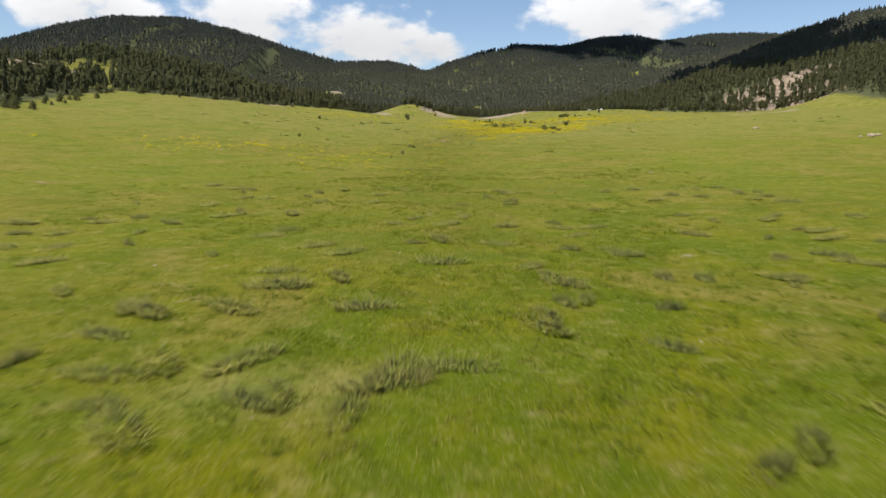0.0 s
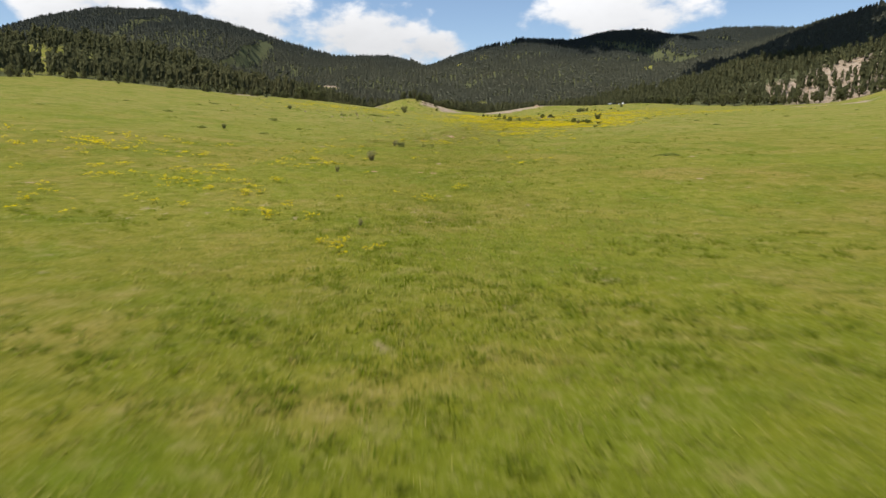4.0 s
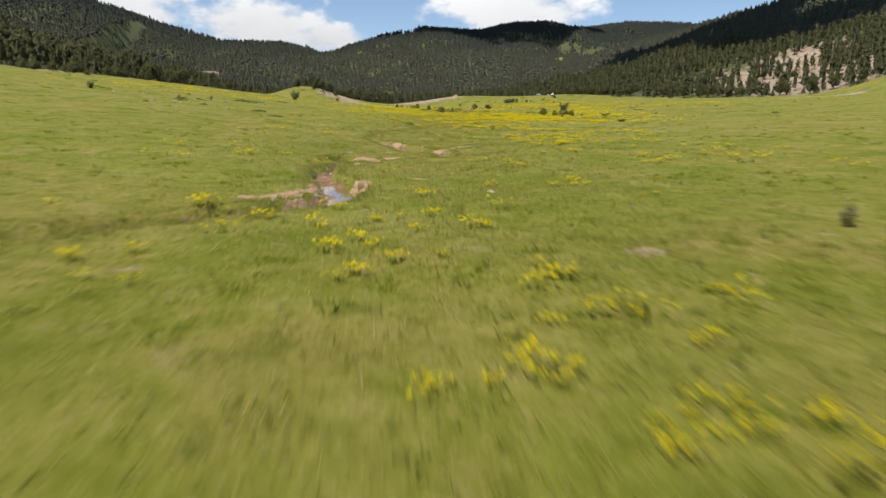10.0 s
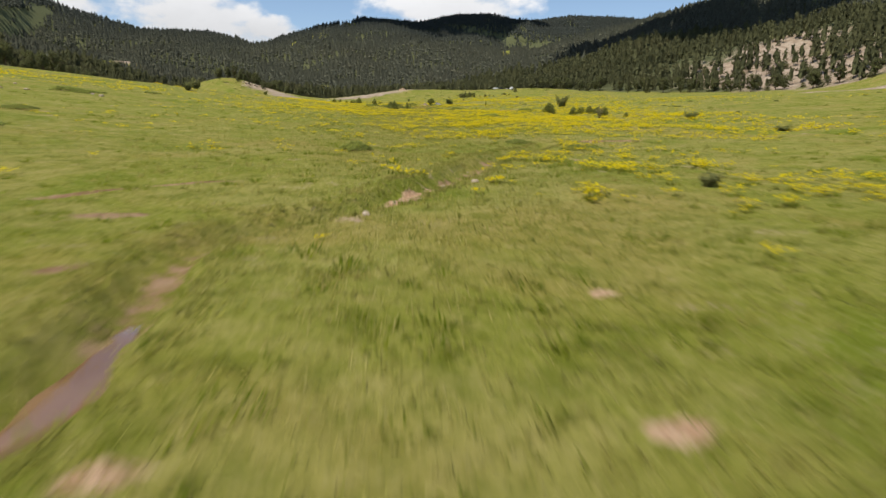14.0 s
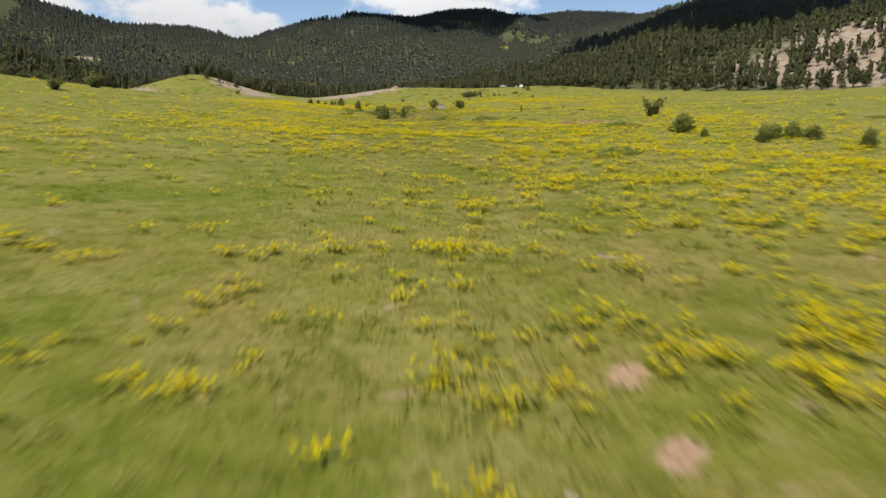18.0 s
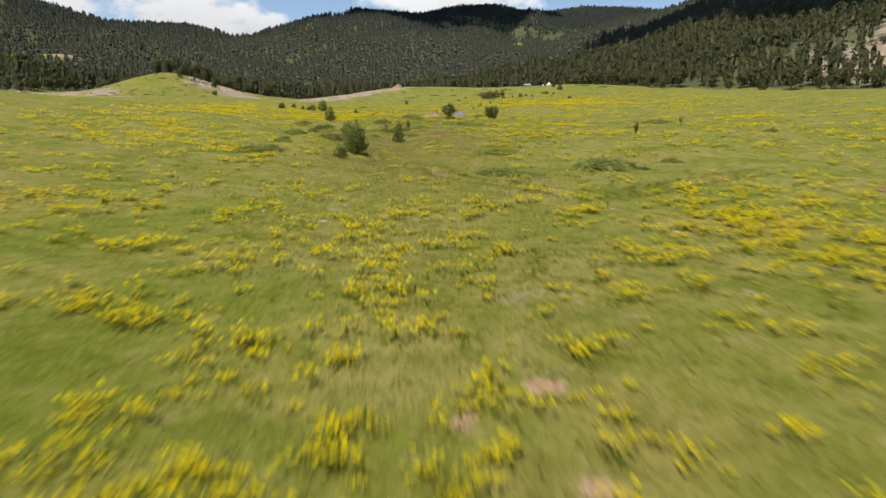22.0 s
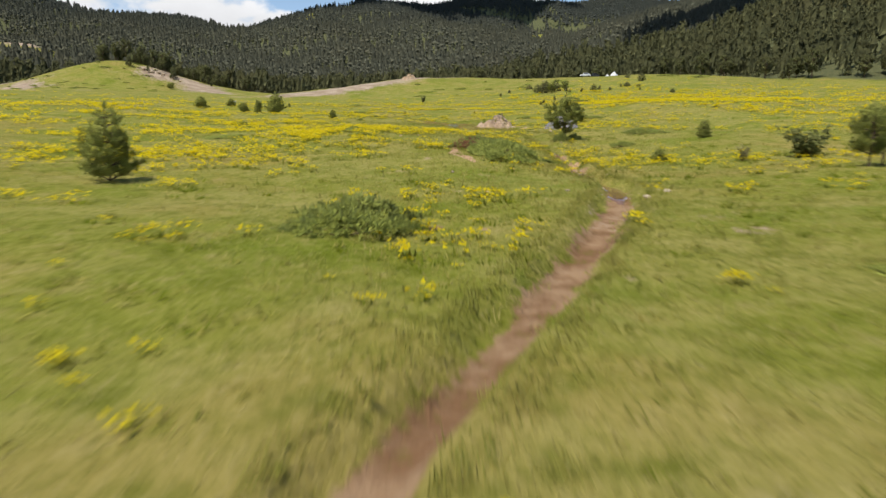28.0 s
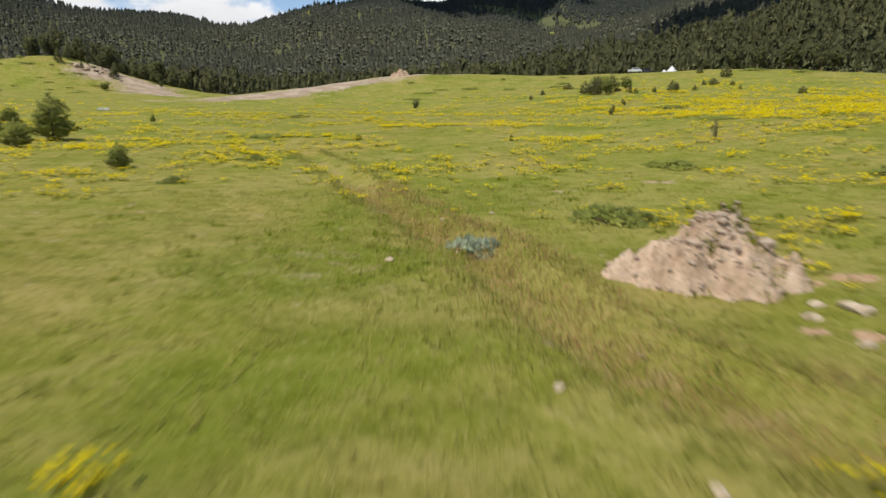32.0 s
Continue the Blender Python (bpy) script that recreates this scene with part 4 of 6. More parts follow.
def woods():
    rng = np.random.default_rng(11)
    gx, gy = np.arange(-1300, 1200, 4.0), np.arange(100, 2350, 4.0)
    grid = ground(*np.meshgrid(gx, gy))

    def lie(x, y):
        i, j = np.clip((x - gx[0]) / 4.0, 0, len(gx) - 1.01), np.clip((y - gy[0]) / 4.0, 0, len(gy) - 1.01)
        i0, j0 = i.astype(int), j.astype(int)
        u, v = i - i0, j - j0
        return (grid[j0, i0] * (1 - u) + grid[j0, i0 + 1] * u) * (1 - v) + (grid[j0 + 1, i0] * (1 - u) + grid[j0 + 1, i0 + 1] * u) * v

    x, y = [g.ravel() for g in np.meshgrid(np.arange(-1250, 1150, 6.2), np.arange(120, 2320, 6.2))]
    x, y = x + rng.uniform(-3.0, 3.0, len(x)), y + rng.uniform(-3.0, 3.0, len(y))
    path = np.hypot(x - 30, np.maximum(y - 543, 0))
    deep = meadow_depth(x, y)
    keep = (deep < -1 + 5 * fractal(x / 25, y / 25, 2, 8)) & (np.abs(x) < 260 + 0.78 * y)
    keep &= rng.uniform(size=len(x)) < np.where(y > 1150, 0.85, 0.95)
    for cx, cy, rx, ry, turn in PALE:
        keep &= rng.uniform(size=len(x)) > (0.80 + 1.4 * fractal(x / 16, y / 16, 2, 15) if cx > 250 else 0.97) * bump(x, y, cx, cy, rx * 0.95, ry * 0.95, turn)
    for cx, cy, rx, ry, turn in GLADES:
        keep &= rng.uniform(size=len(x)) > 1.25 * bump(x, y, cx, cy, rx, ry, turn)
    x, y = x[keep], y[keep]
    z = lie(x, y)
    # only slopes that face the valley are planted
    seen = np.zeros(len(x), bool)
    for ex, ey, ez in ((0, 0, 10), (5, 250, 14), (60, 545, 27)):
        clear = y > ey
        for s in np.linspace(0.12, 0.97, 30):
            clear &= lie(ex + (x - ex) * s, ey + (y - ey) * s) < ez + (z + 13 - ez) * s + 1
        seen |= clear
    x, y, z = x[seen], y[seen], z[seen]
    size = rng.triangular(6.0, 10.5, 17.0, len(x)) * np.clip(0.7 - meadow_depth(x, y) / 70, 0.6, 1)
    away = np.minimum(np.hypot(x - 60, y - 545), np.hypot(x - 5, np.maximum(y - 250, 0)))
    turn = rng.uniform(0, 6.28, len(x))
    pos = np.stack([x, y, z], -1)
    kind = rng.integers(0, 7, len(x))
    out = {"near": [], "mid": [], "far": []}
    for k in range(7):
        for level, lo, hi, shape in (("near", 0, 165, near_pine(rng, 6, 4, 42, 5)), ("mid", 165, 430, near_pine(rng, 5, 3, 15, 4)), ("far", 430, 1e9, far_pine(rng, 3, 5))):
            pick = (kind == k) & (away >= lo) & (away < hi)
            if pick.any():
                v, f = spread(*shape, pos[pick], size[pick], turn[pick])
                k2 = int(pick.sum())
                n, _ = spread(crown_of(shape[0], 0.45, 0.55)["crown"], shape[1], np.zeros((k2, 3)), np.ones(k2), turn[pick])
                out[level].append((v, f, n))
    for level, mat, label in (("near", M_FOREST_NEAR, "dense dark green pine wood along the meadow edge"), ("mid", M_FOREST_NEAR, "dark pine wood covering the valley slopes"), ("far", M_FOREST_HAZED, "distant dark conifer forest over the mountainsides")):
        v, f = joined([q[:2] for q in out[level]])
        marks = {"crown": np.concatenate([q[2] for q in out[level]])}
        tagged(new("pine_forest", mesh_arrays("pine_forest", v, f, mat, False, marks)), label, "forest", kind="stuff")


woods()


# ---- plants, one by one ----
def on_ground(x, y, turn=0.0, sx=1.0, sy=None, sz=None, sink=0.03):
    """A pose that stands on the ground, turned about z and sized."""
    z = float(ground(x, y)) - sink
    return pose(x, y, z, 0, 0, turn) @ Matrix.Diagonal((sx, sy or sx, sz or sx, 1))


def pine_young(seed, wide=0.40, whorls=9, dense=22, needles=13, broad=0.085, leaf=None, pointed=False):
    """A young pine 1 high: whorls of boughs that sweep up, each with side shoots thick with needles."""
    rng = np.random.default_rng(seed)
    ob = thing("young_pine", "young pine with dense dark green needles down to the grass", "pine")
    stems, centres, aims = [tube((0, 0, -0.03), (0.01, 0.0, 0.95), 0.022, 0.004, 6)], [], []
    side = 1 + 0.16 * np.array([np.cos(seed), np.sin(seed)])
    for k in range(whorls):
        h = 0.04 + 0.86 * (k / whorls) ** 1.05
        count = 8 if k < whorls - 2 else 5
        for b in np.arange(count) * 2 * np.pi / count + rng.uniform(0, 6):
            b = b + rng.normal(0, 0.16)
            l = wide * (1 - h) ** (0.74 if pointed else 0.6) * rng.uniform(0.62, 1.12) + (0.035 if pointed else 0.02)
            root = np.array([0.0, 0.0, h])
            tip = root + [l * np.cos(b) * side[0], l * np.sin(b) * side[1], l * (rng.uniform(0.15, 0.55) + (1.3 * h * h if pointed else 0))]
            stems.append(tube(root, tip, 0.007, 0.002, 4))
            n = max(3, int(dense * l / wide))
            s = rng.uniform(0.25, 1.0, n) ** 0.7
            spot = root + (tip - root) * s[:, None] + rng.normal(0, 0.030, (n, 3)) * [1, 1, 0.8]
            centres.append(spot)
            aims.append(np.stack([0.55 * np.cos(b) + rng.normal(0, 0.3, n), 0.55 * np.sin(b) + rng.normal(0, 0.3, n), np.full(n, 0.8)], -1))
    top = np.array([0.01, 0, 0.93]) + rng.normal(0, 0.012, (7, 3)) * [1, 1, 4]
    centres.append(top), aims.append(np.tile([0, 0, 1.0], (7, 1)))
    c, aim = np.concatenate(centres), np.concatenate(aims)
    c[:, 2] = np.maximum(c[:, 2], 0.02)
    v, f = spikes(rng, c, rng.uniform(0.045, 0.085, len(c)) * (22 / dense) ** 0.35, needles, broad, 0.1, aim)
    part("crown", mesh_arrays("crown", v, f, leaf or M_NEEDLE, False, crown_of(v, 0.36, 0.6)), ob)
    v, f = joined(stems)
    part("trunk", mesh_arrays("trunk", v, f, M_BARK), ob)
    return ob


def pine_grown(seed, clumps=1300, needles=12, broad=0.09, leaf=None):
    """A grown pine 1 high: bare lower trunk, heavy limbs and an uneven rounded crown with gaps."""
    rng = np.random.default_rng(seed)
    ob = thing("pine_tree", "pine tree with an uneven dark green crown and bare lower trunk", "pine")
    stems, centres, aims = [], [], []
    lean = rng.uniform(-0.05, 0.05, 2)
    stems.append(tube((0, 0, -0.04), (lean[0], lean[1], 0.9), 0.026, 0.006, 7))
    for k in range(22):
        h = 0.20 + 0.66 * (k / 22) + rng.uniform(-0.02, 0.02)
        b = k * 2.4 + rng.uniform(-0.4, 0.4)
        l = (0.38 * np.sin(np.clip((h - 0.08) / 0.90, 0.05, 1) * np.pi) ** 0.6 + 0.03) * rng.uniform(0.55, 1.12)
        p0 = np.array([lean[0] * h, lean[1] * h, h])
        p1 = p0 + [l * np.cos(b), l * np.sin(b), l * rng.uniform(0.15, 0.6)]
        stems.append(tube(p0, p1, 0.010, 0.003, 4))
        for _ in range(3):
            s = rng.uniform(0.4, 0.9)
            q0 = p0 + (p1 - p0) * s
            q1 = q0 + rng.normal(0, 0.07, 3) + [0, 0, 0.07]
            stems.append(tube(q0, q1, 0.005, 0.002, 3))
            n = max(4, int(clumps * l / 21))
            s = rng.uniform(0.1, 1.1, n)[:, None]
            centres.append(q0 + (q1 - q0) * s + rng.normal(0, 0.024, (n, 3)))
        n = max(4, int(clumps * l / 11))
        s = rng.uniform(0.45, 1.08, n)[:, None]
        centres.append(p0 + (p1 - p0) * s + rng.normal(0, 0.028, (n, 3)))
    c = np.concatenate(centres + [np.array([lean[0], lean[1], 0.92]) + rng.normal(0, 0.03, (12, 3))])
    aim = (c - [0, 0, 0.5]) * 1.6 + [0, 0, 0.7]
    v, f = spikes(rng, c, rng.uniform(0.038, 0.072, len(c)) * (900 / clumps) ** 0.3, needles, broad, 0.3, aim)
    part("crown", mesh_arrays("crown", v, f, leaf or M_NEEDLE, False, crown_of(v, 0.48, 0.7)), ob)
    v, f = joined(stems)
    part("trunk", mesh_arrays("trunk", v, f, M_BARK), ob)
    return ob


def leafy_bush(seed, name, label, category, leaf, clumps=170, open_form=0.0):
    """A rounded shrub 1 high of many stems, with an uneven outline."""
    rng = np.random.default_rng(seed)
    ob = thing(name, label, category)
    stems, centres = [], []
    for k in range(11):
        b, l = k * 2.4 + rng.uniform(-0.3, 0.3), rng.uniform(0.2, 0.48) * (1 - 0.4 * open_form)
        top = np.array([l * np.cos(b), l * np.sin(b), rng.uniform(0.55, 0.98)])
        stems.append(tube((0.03 * np.cos(b), 0.03 * np.sin(b), -0.03), top, 0.014, 0.003, 4))
        n = clumps // 11 * 2
        s = rng.uniform(0.08 + 0.25 * open_form, 1.03, n)[:, None]
        centres.append(top * s + rng.normal(0, 0.075 - 0.03 * open_form, (n, 3)))
    c = np.concatenate(centres)
    c[:, 2] = np.maximum(c[:, 2], 0.05)
    v, f = spikes(rng, c, rng.uniform(0.06, 0.11, len(c)), 7, 0.30 - 0.17 * open_form, 0.3)
    part("foliage", mesh_arrays("foliage", v, f, leaf, False, crown_of(v, 0.35, 0.8)), ob)
    v, f = joined(stems)
    part("stems", mesh_arrays("stems", v, f, M_BARK), ob)
    return ob


def juniper_mat(seed, red=False, clumps=230, leaf=None, name="juniper", label="low spreading juniper with prickly dark green foliage on the grass", span=(1.0, 1.0), tall=1.0, spray=1.0):
    """A creeping juniper, span across and about 0.3 high: sprays that fan outwards over bare lower branches."""
    rng = np.random.default_rng(seed)
    ob = thing(name, label, "shrub")
    a, r = rng.uniform(0, 2 * np.pi, clumps), np.sqrt(rng.uniform(0.0, 1.0, clumps))
    edge = 0.5 * (1 + 0.25 * np.sin(2 * a + seed) + 0.18 * np.sin(5 * a + 2.2 * seed) + 0.1 * np.sin(9 * a))
    x, y = r * edge * np.cos(a), r * edge * np.sin(a)
    z = 0.21 * (1 - r**2.2) * rng.uniform(0.55, 1.1, clumps) + 0.04 + 0.05 * np.sin(7 * x + seed) * np.cos(8 * y)
    c = np.stack([x * span[0], y * span[1], np.maximum(z, 0.025) * tall], -1)
    aim = np.stack([0.9 * np.cos(a), 0.9 * np.sin(a), np.full(clumps, 0.55)], -1)
    dead = (x < -0.08) & (y < 0.30) & (y > -0.16) & (r > 0.4) & (rng.uniform(size=clumps) < 0.45) if red else np.zeros(clumps, bool)
    for name2, pick, mat, words in (("foliage", ~dead, leaf or M_JUNIPER, ""), ("dead_foliage", dead, M_RED, "dry reddish brown dead sprays")):
        if pick.any():
            v, f = spikes(rng, c[pick], rng.uniform(0.06, 0.115, pick.sum()) * spray, 11, 0.13, 0.15, aim[pick])
            out = crown_of(v / [span[0], span[1], tall], -0.12, 1.0)
            part(name2, mesh_arrays(name2, v, f, mat, False, out), ob, words)
    sticks = [tube((0, 0, 0.0), (0.4 * np.cos(b) * span[0], 0.4 * np.sin(b) * span[1], 0.09 * tall), 0.012 * spray, 0.004 * spray, 4) for b in np.arange(9) * 0.7]
    v, f = joined(sticks)
    tagged(part("branches", mesh_arrays("branches", v, f, M_BARK), ob), kind="stuff")
    return ob


def rush_tuft(seed):
    rng = np.random.default_rng(seed)
    ob = thing("rush_tuft", "grey green tuft of stiff rushes in wet grass", "grass tuft", "rush tufts in the wet meadow")
    n = 230
    a, r = rng.uniform(0, 6.28, n), 0.40 * np.sqrt(rng.uniform(0, 1, n))
    base = np.stack([r * np.cos(a), r * np.sin(a) * 0.6, np.zeros(n) - 0.02], -1)
    v, f = blades(rng, base, rng.uniform(0.25, 0.6, n), np.full(n, 0.024), rng.uniform(0.05, 0.65, n), a + rng.normal(0, 0.5, n))
    part("green_tuft", mesh_arrays("green_tuft", v, f, M_RUSH, False, crown_of(v, 0.1, 1.0)), ob)
    n = 60
    a, r = rng.uniform(0, 6.28, n), 0.42 * np.sqrt(rng.uniform(0, 1, n))
    base = np.stack([r * np.cos(a), r * np.sin(a) * 0.6, np.zeros(n) - 0.02], -1)
    v, f = blades(rng, base, rng.uniform(0.12, 0.3, n), np.full(n, 0.035), rng.uniform(0.2, 0.8, n), a)
    tagged(part("dry_tuft", mesh_arrays("dry_tuft", v, f, M_TWIG), ob, "dry straw brown blades"), kind="stuff")
    return ob


def stone_mesh(seed, material, cuts=2, name="stone"):
    """A weathered stone about 1 across with broken facets."""
    rng = np.random.default_rng(seed)
    bm = bmesh.new()
    bmesh.ops.create_icosphere(bm, subdivisions=cuts, radius=0.5)
    flats = [(Vector(rng.normal(size=3)).normalized(), rng.uniform(0.26, 0.42)) for _ in range(7)]
    for v in bm.verts:
        v.co *= 1 + 0.35 * noise.noise(v.co * 1.7 + Vector((seed * 3.1, 0, 0))) + 0.12 * noise.noise(v.co * 5 + Vector((0, seed, 0)))
        for nrm, d in flats:
            over = v.co.dot(nrm) - d
            if over > 0:
                v.co -= nrm * over * 0.85
    me = bpy.data.meshes.new(name)
    bm.to_mesh(me)
    bm.free()
    me.materials.append(material)
    return me


def put(maker, rows, label="", group="", flat=False):
    """Sets copies of ready-made plants: rows of x, y, height, width."""
    for k, (x, y, h, w, *which) in enumerate(rows):
        src = maker[which[0] if which else k % len(maker)]
        turn = (k * 137.5 + 40 * len(rows)) % 360
        m = on_ground(x, y, turn, w, w * (0.62 if flat else 1.0), h, 0.03 + 0.02 * h)
        ob = copy_thing(src, m)
        tagged(ob, label, "", group)


def drop_models(models):
    for ob in models:
        for o in (*ob.children_recursive, ob):
            bpy.data.objects.remove(o)


YOUNG = [pine_young(s, w, pointed=s == 2) for s, w in ((1, 0.44), (2, 0.40), (3, 0.5), (4, 0.46))]
GROWN = [pine_grown(s) for s in (5, 6, 7)]
GROWN_FAR = [pine_grown(s, 260, 7, 0.2, M_PINE_OLD) for s in (5, 6, 7)]
YOUNG_FAR = [pine_young(s, w, 7, 8, 7, 0.17, M_PINE_OLD) for s, w in ((1, 0.44), (2, 0.40), (3, 0.5), (4, 0.46))]
BUSH = [leafy_bush(s, "hawthorn_bush", "rounded dark green leafy bush standing in the meadow", "bush", M_SCRUB) for s in (8, 9)]
DRY = [leafy_bush(s, "dry_shrub", "thin grey twiggy shrub with few leaves", "shrub", M_TWIG, 80, 0.45) for s in (10, 11)]
MATS = [juniper_mat(s) for s in (12, 13, 14, 15)]
SAGE = juniper_mat(16, False, 230, M_SAGE, "silver_shrub", "low shrub with pale silver green leaves by the ditch")
SAPLING = leafy_bush(19, "sapling", "bright green leafy sapling growing out of the grass", "sapling", M_STEM, 90, 0.5)
UMBEL = leafy_bush(18, "white_umbels", "tall white flower heads beside the brook", "flower", M_WHITE_BLOOM, 60, 1.0)
MAT_RED = juniper_mat(17, True, 1500, None, "juniper", "large spreading juniper with a dead reddish patch beside the track", (3.5, 10.6), 2.6, 2.3)
BROOM = juniper_mat(23, False, 900, M_BROOM, "broom_hummock", "low hummock of yellow green broom in the flowers", (1.0, 1.0), 1.0, 0.6)
TUFTS = [rush_tuft(s) for s in (20, 21, 22)]

# young pines along the brook and up the meadow (x, y, height, width)
put(YOUNG, [(35.9, 448.2, 3.3, 3.0, 2), (33.9, 443.2, 1.35, 1.7, 1), (42.7, 463.4, 2.75, 1.75, 1), (37.6, 505.2, 2.9, 2.4, 0), (58.1, 379, 2.4, 3.6, 3), (72.2, 520, 1.25, 1.5, 1), (63.6, 511.4, 0.75, 1.2, 3), (36.0, 456.7, 2.3, 2.6, 0)], "young pine with dense dark green needles beside the brook")
put(YOUNG, [(39.1, 593.9, 2.2, 1.5, 1), (37.3, 588.7, 1.7, 1.7, 0), (29.4, 600.7, 2.2, 3.0, 3), (50.5, 580.2, 1.35, 1.7, 2), (38.9, 606, 1.6, 1.6, 1), (33.4, 612.8, 1.6, 2.4, 3), (41.7, 591.4, 1.9, 2.5, 2), (44.3, 621.5, 0.9, 0.9, 1), (64.8, 599.1, 0.5, 0.7, 0), (76.7, 594.2, 0.6, 0.5, 1), (36, 603, 1.3, 1.5, 0), (42.0, 597.3, 3.5, 4.2, 2)], "small pine among the yellow flowers")
put(YOUNG_FAR, [(105.1, 632.3, 1.3, 1.0), (103, 629, 0.9, 1.0), (112.1, 642.5, 1.2, 1.1), (125, 664.4, 1.6, 1.3), (125.1, 662.3, 1.1, 1.0), (128.3, 660.8, 1.1, 1.3), (131.5, 659.7, 2.2, 2.8), (136.6, 666.3, 1.4, 1.5), (137.7, 661.7, 1.2, 1.2), (147.2, 673, 1.2, 1.3), (161.2, 684.9, 3.0, 3.6), (148.7, 671.8, 1.7, 3.2), (150.9, 668.3, 1.0, 1.4), (146.1, 659.2, 0.9, 1.0), (147.8, 644.5, 1.4, 2.0), (164.7, 701, 1.8, 2.4), (123, 690.4, 1.6, 3.2), (111.5, 677.1, 1.2, 1.4), (106.5, 670.5, 1.0, 1.1)], "knee-high young pine in the flowering pasture", "young pines in the upper pasture")
put(YOUNG_FAR, [(119, 668, 3.6, 4.0, 2), (123.5, 669.5, 3.6, 4.2, 0), (121.5, 671.5, 3.2, 4.0, 3), (118, 670, 2.6, 3.2, 2)], "knee-high young pine in the flowering pasture", "young pines in the upper pasture")
# grown pines that stand alone
put(GROWN, [(65.9, 529.4, 3.5, 3.9, 0), (66.0, 500.4, 2.3, 2.0, 1), (67.3, 501.0, 2.5, 2.2, 2), (121, 666.5, 3.2, 3.4, 0), (125.8, 667.5, 3.0, 3.2, 2), (-10, 819, 3.4, 4.8, 1)], "lone pine with an uneven rounded crown above the grass")
# leafy bushes
put(BUSH, [(77.5, 416.5, 3.5, 3.9), (-26.5, 488, 4.0, 4.6), (15.4, 264, 0.55, 0.9), (-7.8, 173.4, 0.75, 1.5), (69, 507, 1.6, 2.4), (-45, 206, 1.2, 1.0), (-64.5, 346, 1.8, 2.2), (-23.8, 447.3, 2.6, 3.4), (57.3, 326.6, 1.2, 2.4), (50.1, 300.6, 0.7, 2.2), (83.1, 672.5, 1.9, 1.7)])
put([SAPLING], [(47.4, 481.6, 1.2, 1.1), (64.9, 446.4, 1.5, 0.9)], "bright green leafy sapling growing out of the grass")
put(YOUNG, [(57.5, 365.6, 1.9, 2.2, 3), (59.8, 367.0, 1.6, 1.9, 2), (61.2, 366.2, 1.8, 2.2, 0), (62.2, 364.8, 1.5, 2.4, 3), (59.4, 356.2, 1.7, 1.9, 2), (59.8, 349.1, 1.0, 1.2, 3), (56.4, 372.8, 1.1, 1.1, 1)], "bushy young pine among the yellow flowers", "row of young pines in the flowers")
put(DRY, [(53.3, 346.2, 1.9, 1.8), (65.6, 507.2, 1.0, 1.0), (-9.0, 178.4, 1.35, 1.4), (-8.8, 142.7, 1.25, 1.5), (-10.3, 130.3, 0.55, 0.6), (-8.9, 175.2, 0.9, 0.9), (43.8, 480, 1.0, 1.3), (87.5, 583, 1.6, 0.8), (8.2, 190.5, 0.6, 0.7), (-38.6, 354.6, 1.5, 1.6), (-41, 331, 1.3, 1.4), (-5.4, 107, 0.5, 0.4), (35.2, 449.8, 0.9, 1.2), (84.5, 468, 1.5, 1.1)])
# junipers (x, y, height, width); height counts for about a third
put(MATS, [(-7.6, 170.4, 1.2, 1.2), (-51.8, 269.5, 1.6, 3.2), (-29.6, 366, 2.2, 4.8), (-40.8, 329.4, 1.8, 3.0), (-34.4, 196, 1.3, 2.4), (-33, 368.5, 2.6, 6.4), (-22, 313.2, 1.6, 3.2), (-16.7, 292, 1.5, 3.2), (-41.2, 335.2, 1.6, 3.4), (5.8, 283.5, 1.8, 3.0), (18.7, 291.2, 1.2, 2.2), (21.5, 286, 1.4, 2.8), (-24.6, 395, 2.0, 4.0), (57.4, 391.7, 2.6, 5.6), (38.2, 357.4, 1.9, 5.4), (24.1, 150, 1.2, 2.3)], flat=True)
put(MATS, [(27.2, 442.5, 2.2, 4.4), (29, 449.8, 1.8, 2.4), (46.3, 435.4, 1.6, 4.4), (41.6, 421, 1.7, 3.4), (49.2, 422.7, 2.6, 4.6), (55.5, 425.3, 1.3, 2.1), (80, 467, 2.0, 4.6), (68.8, 478.5, 2.0, 6.8), (26.2, 437.6, 2.2, 2.4), (30.4, 459.6, 2.4, 4.2), (31.6, 482.5, 1.6, 3.2), (56.5, 480.5, 1.6, 3.4), (33.5, 453.8, 2.2, 2.4), (32.7, 468.1, 2.0, 2.2), (35.4, 482.8, 1.9, 2.6), (32.2, 486.7, 1.5, 2.4)], flat=True)
put(MATS, [(42.6, 476.6, 2.0, 3.2), (44.3, 476.9, 1.9, 2.4), (46.3, 477.2, 2.2, 2.0), (45.2, 494.4, 1.9, 2.7), (48.9, 479.6, 1.5, 2.2), (55.4, 487.4, 1.5, 3.2), (54.9, 480.5, 1.5, 2.0), (56.7, 478.7, 1.6, 3.0), (58.1, 474.3, 1.2, 1.4), (45.6, 470.7, 1.3, 2.8), (40.7, 469.6, 1.2, 2.6), (34, 473.4, 2.2, 1.7), (34.6, 454.4, 2.6, 3.4), (45.6, 495.6, 2.6, 2.9), (48.4, 524.4, 1.4, 2.9), (52.2, 527, 1.0, 2.6), (48.3, 520.5, 0.9, 1.5)], flat=True)
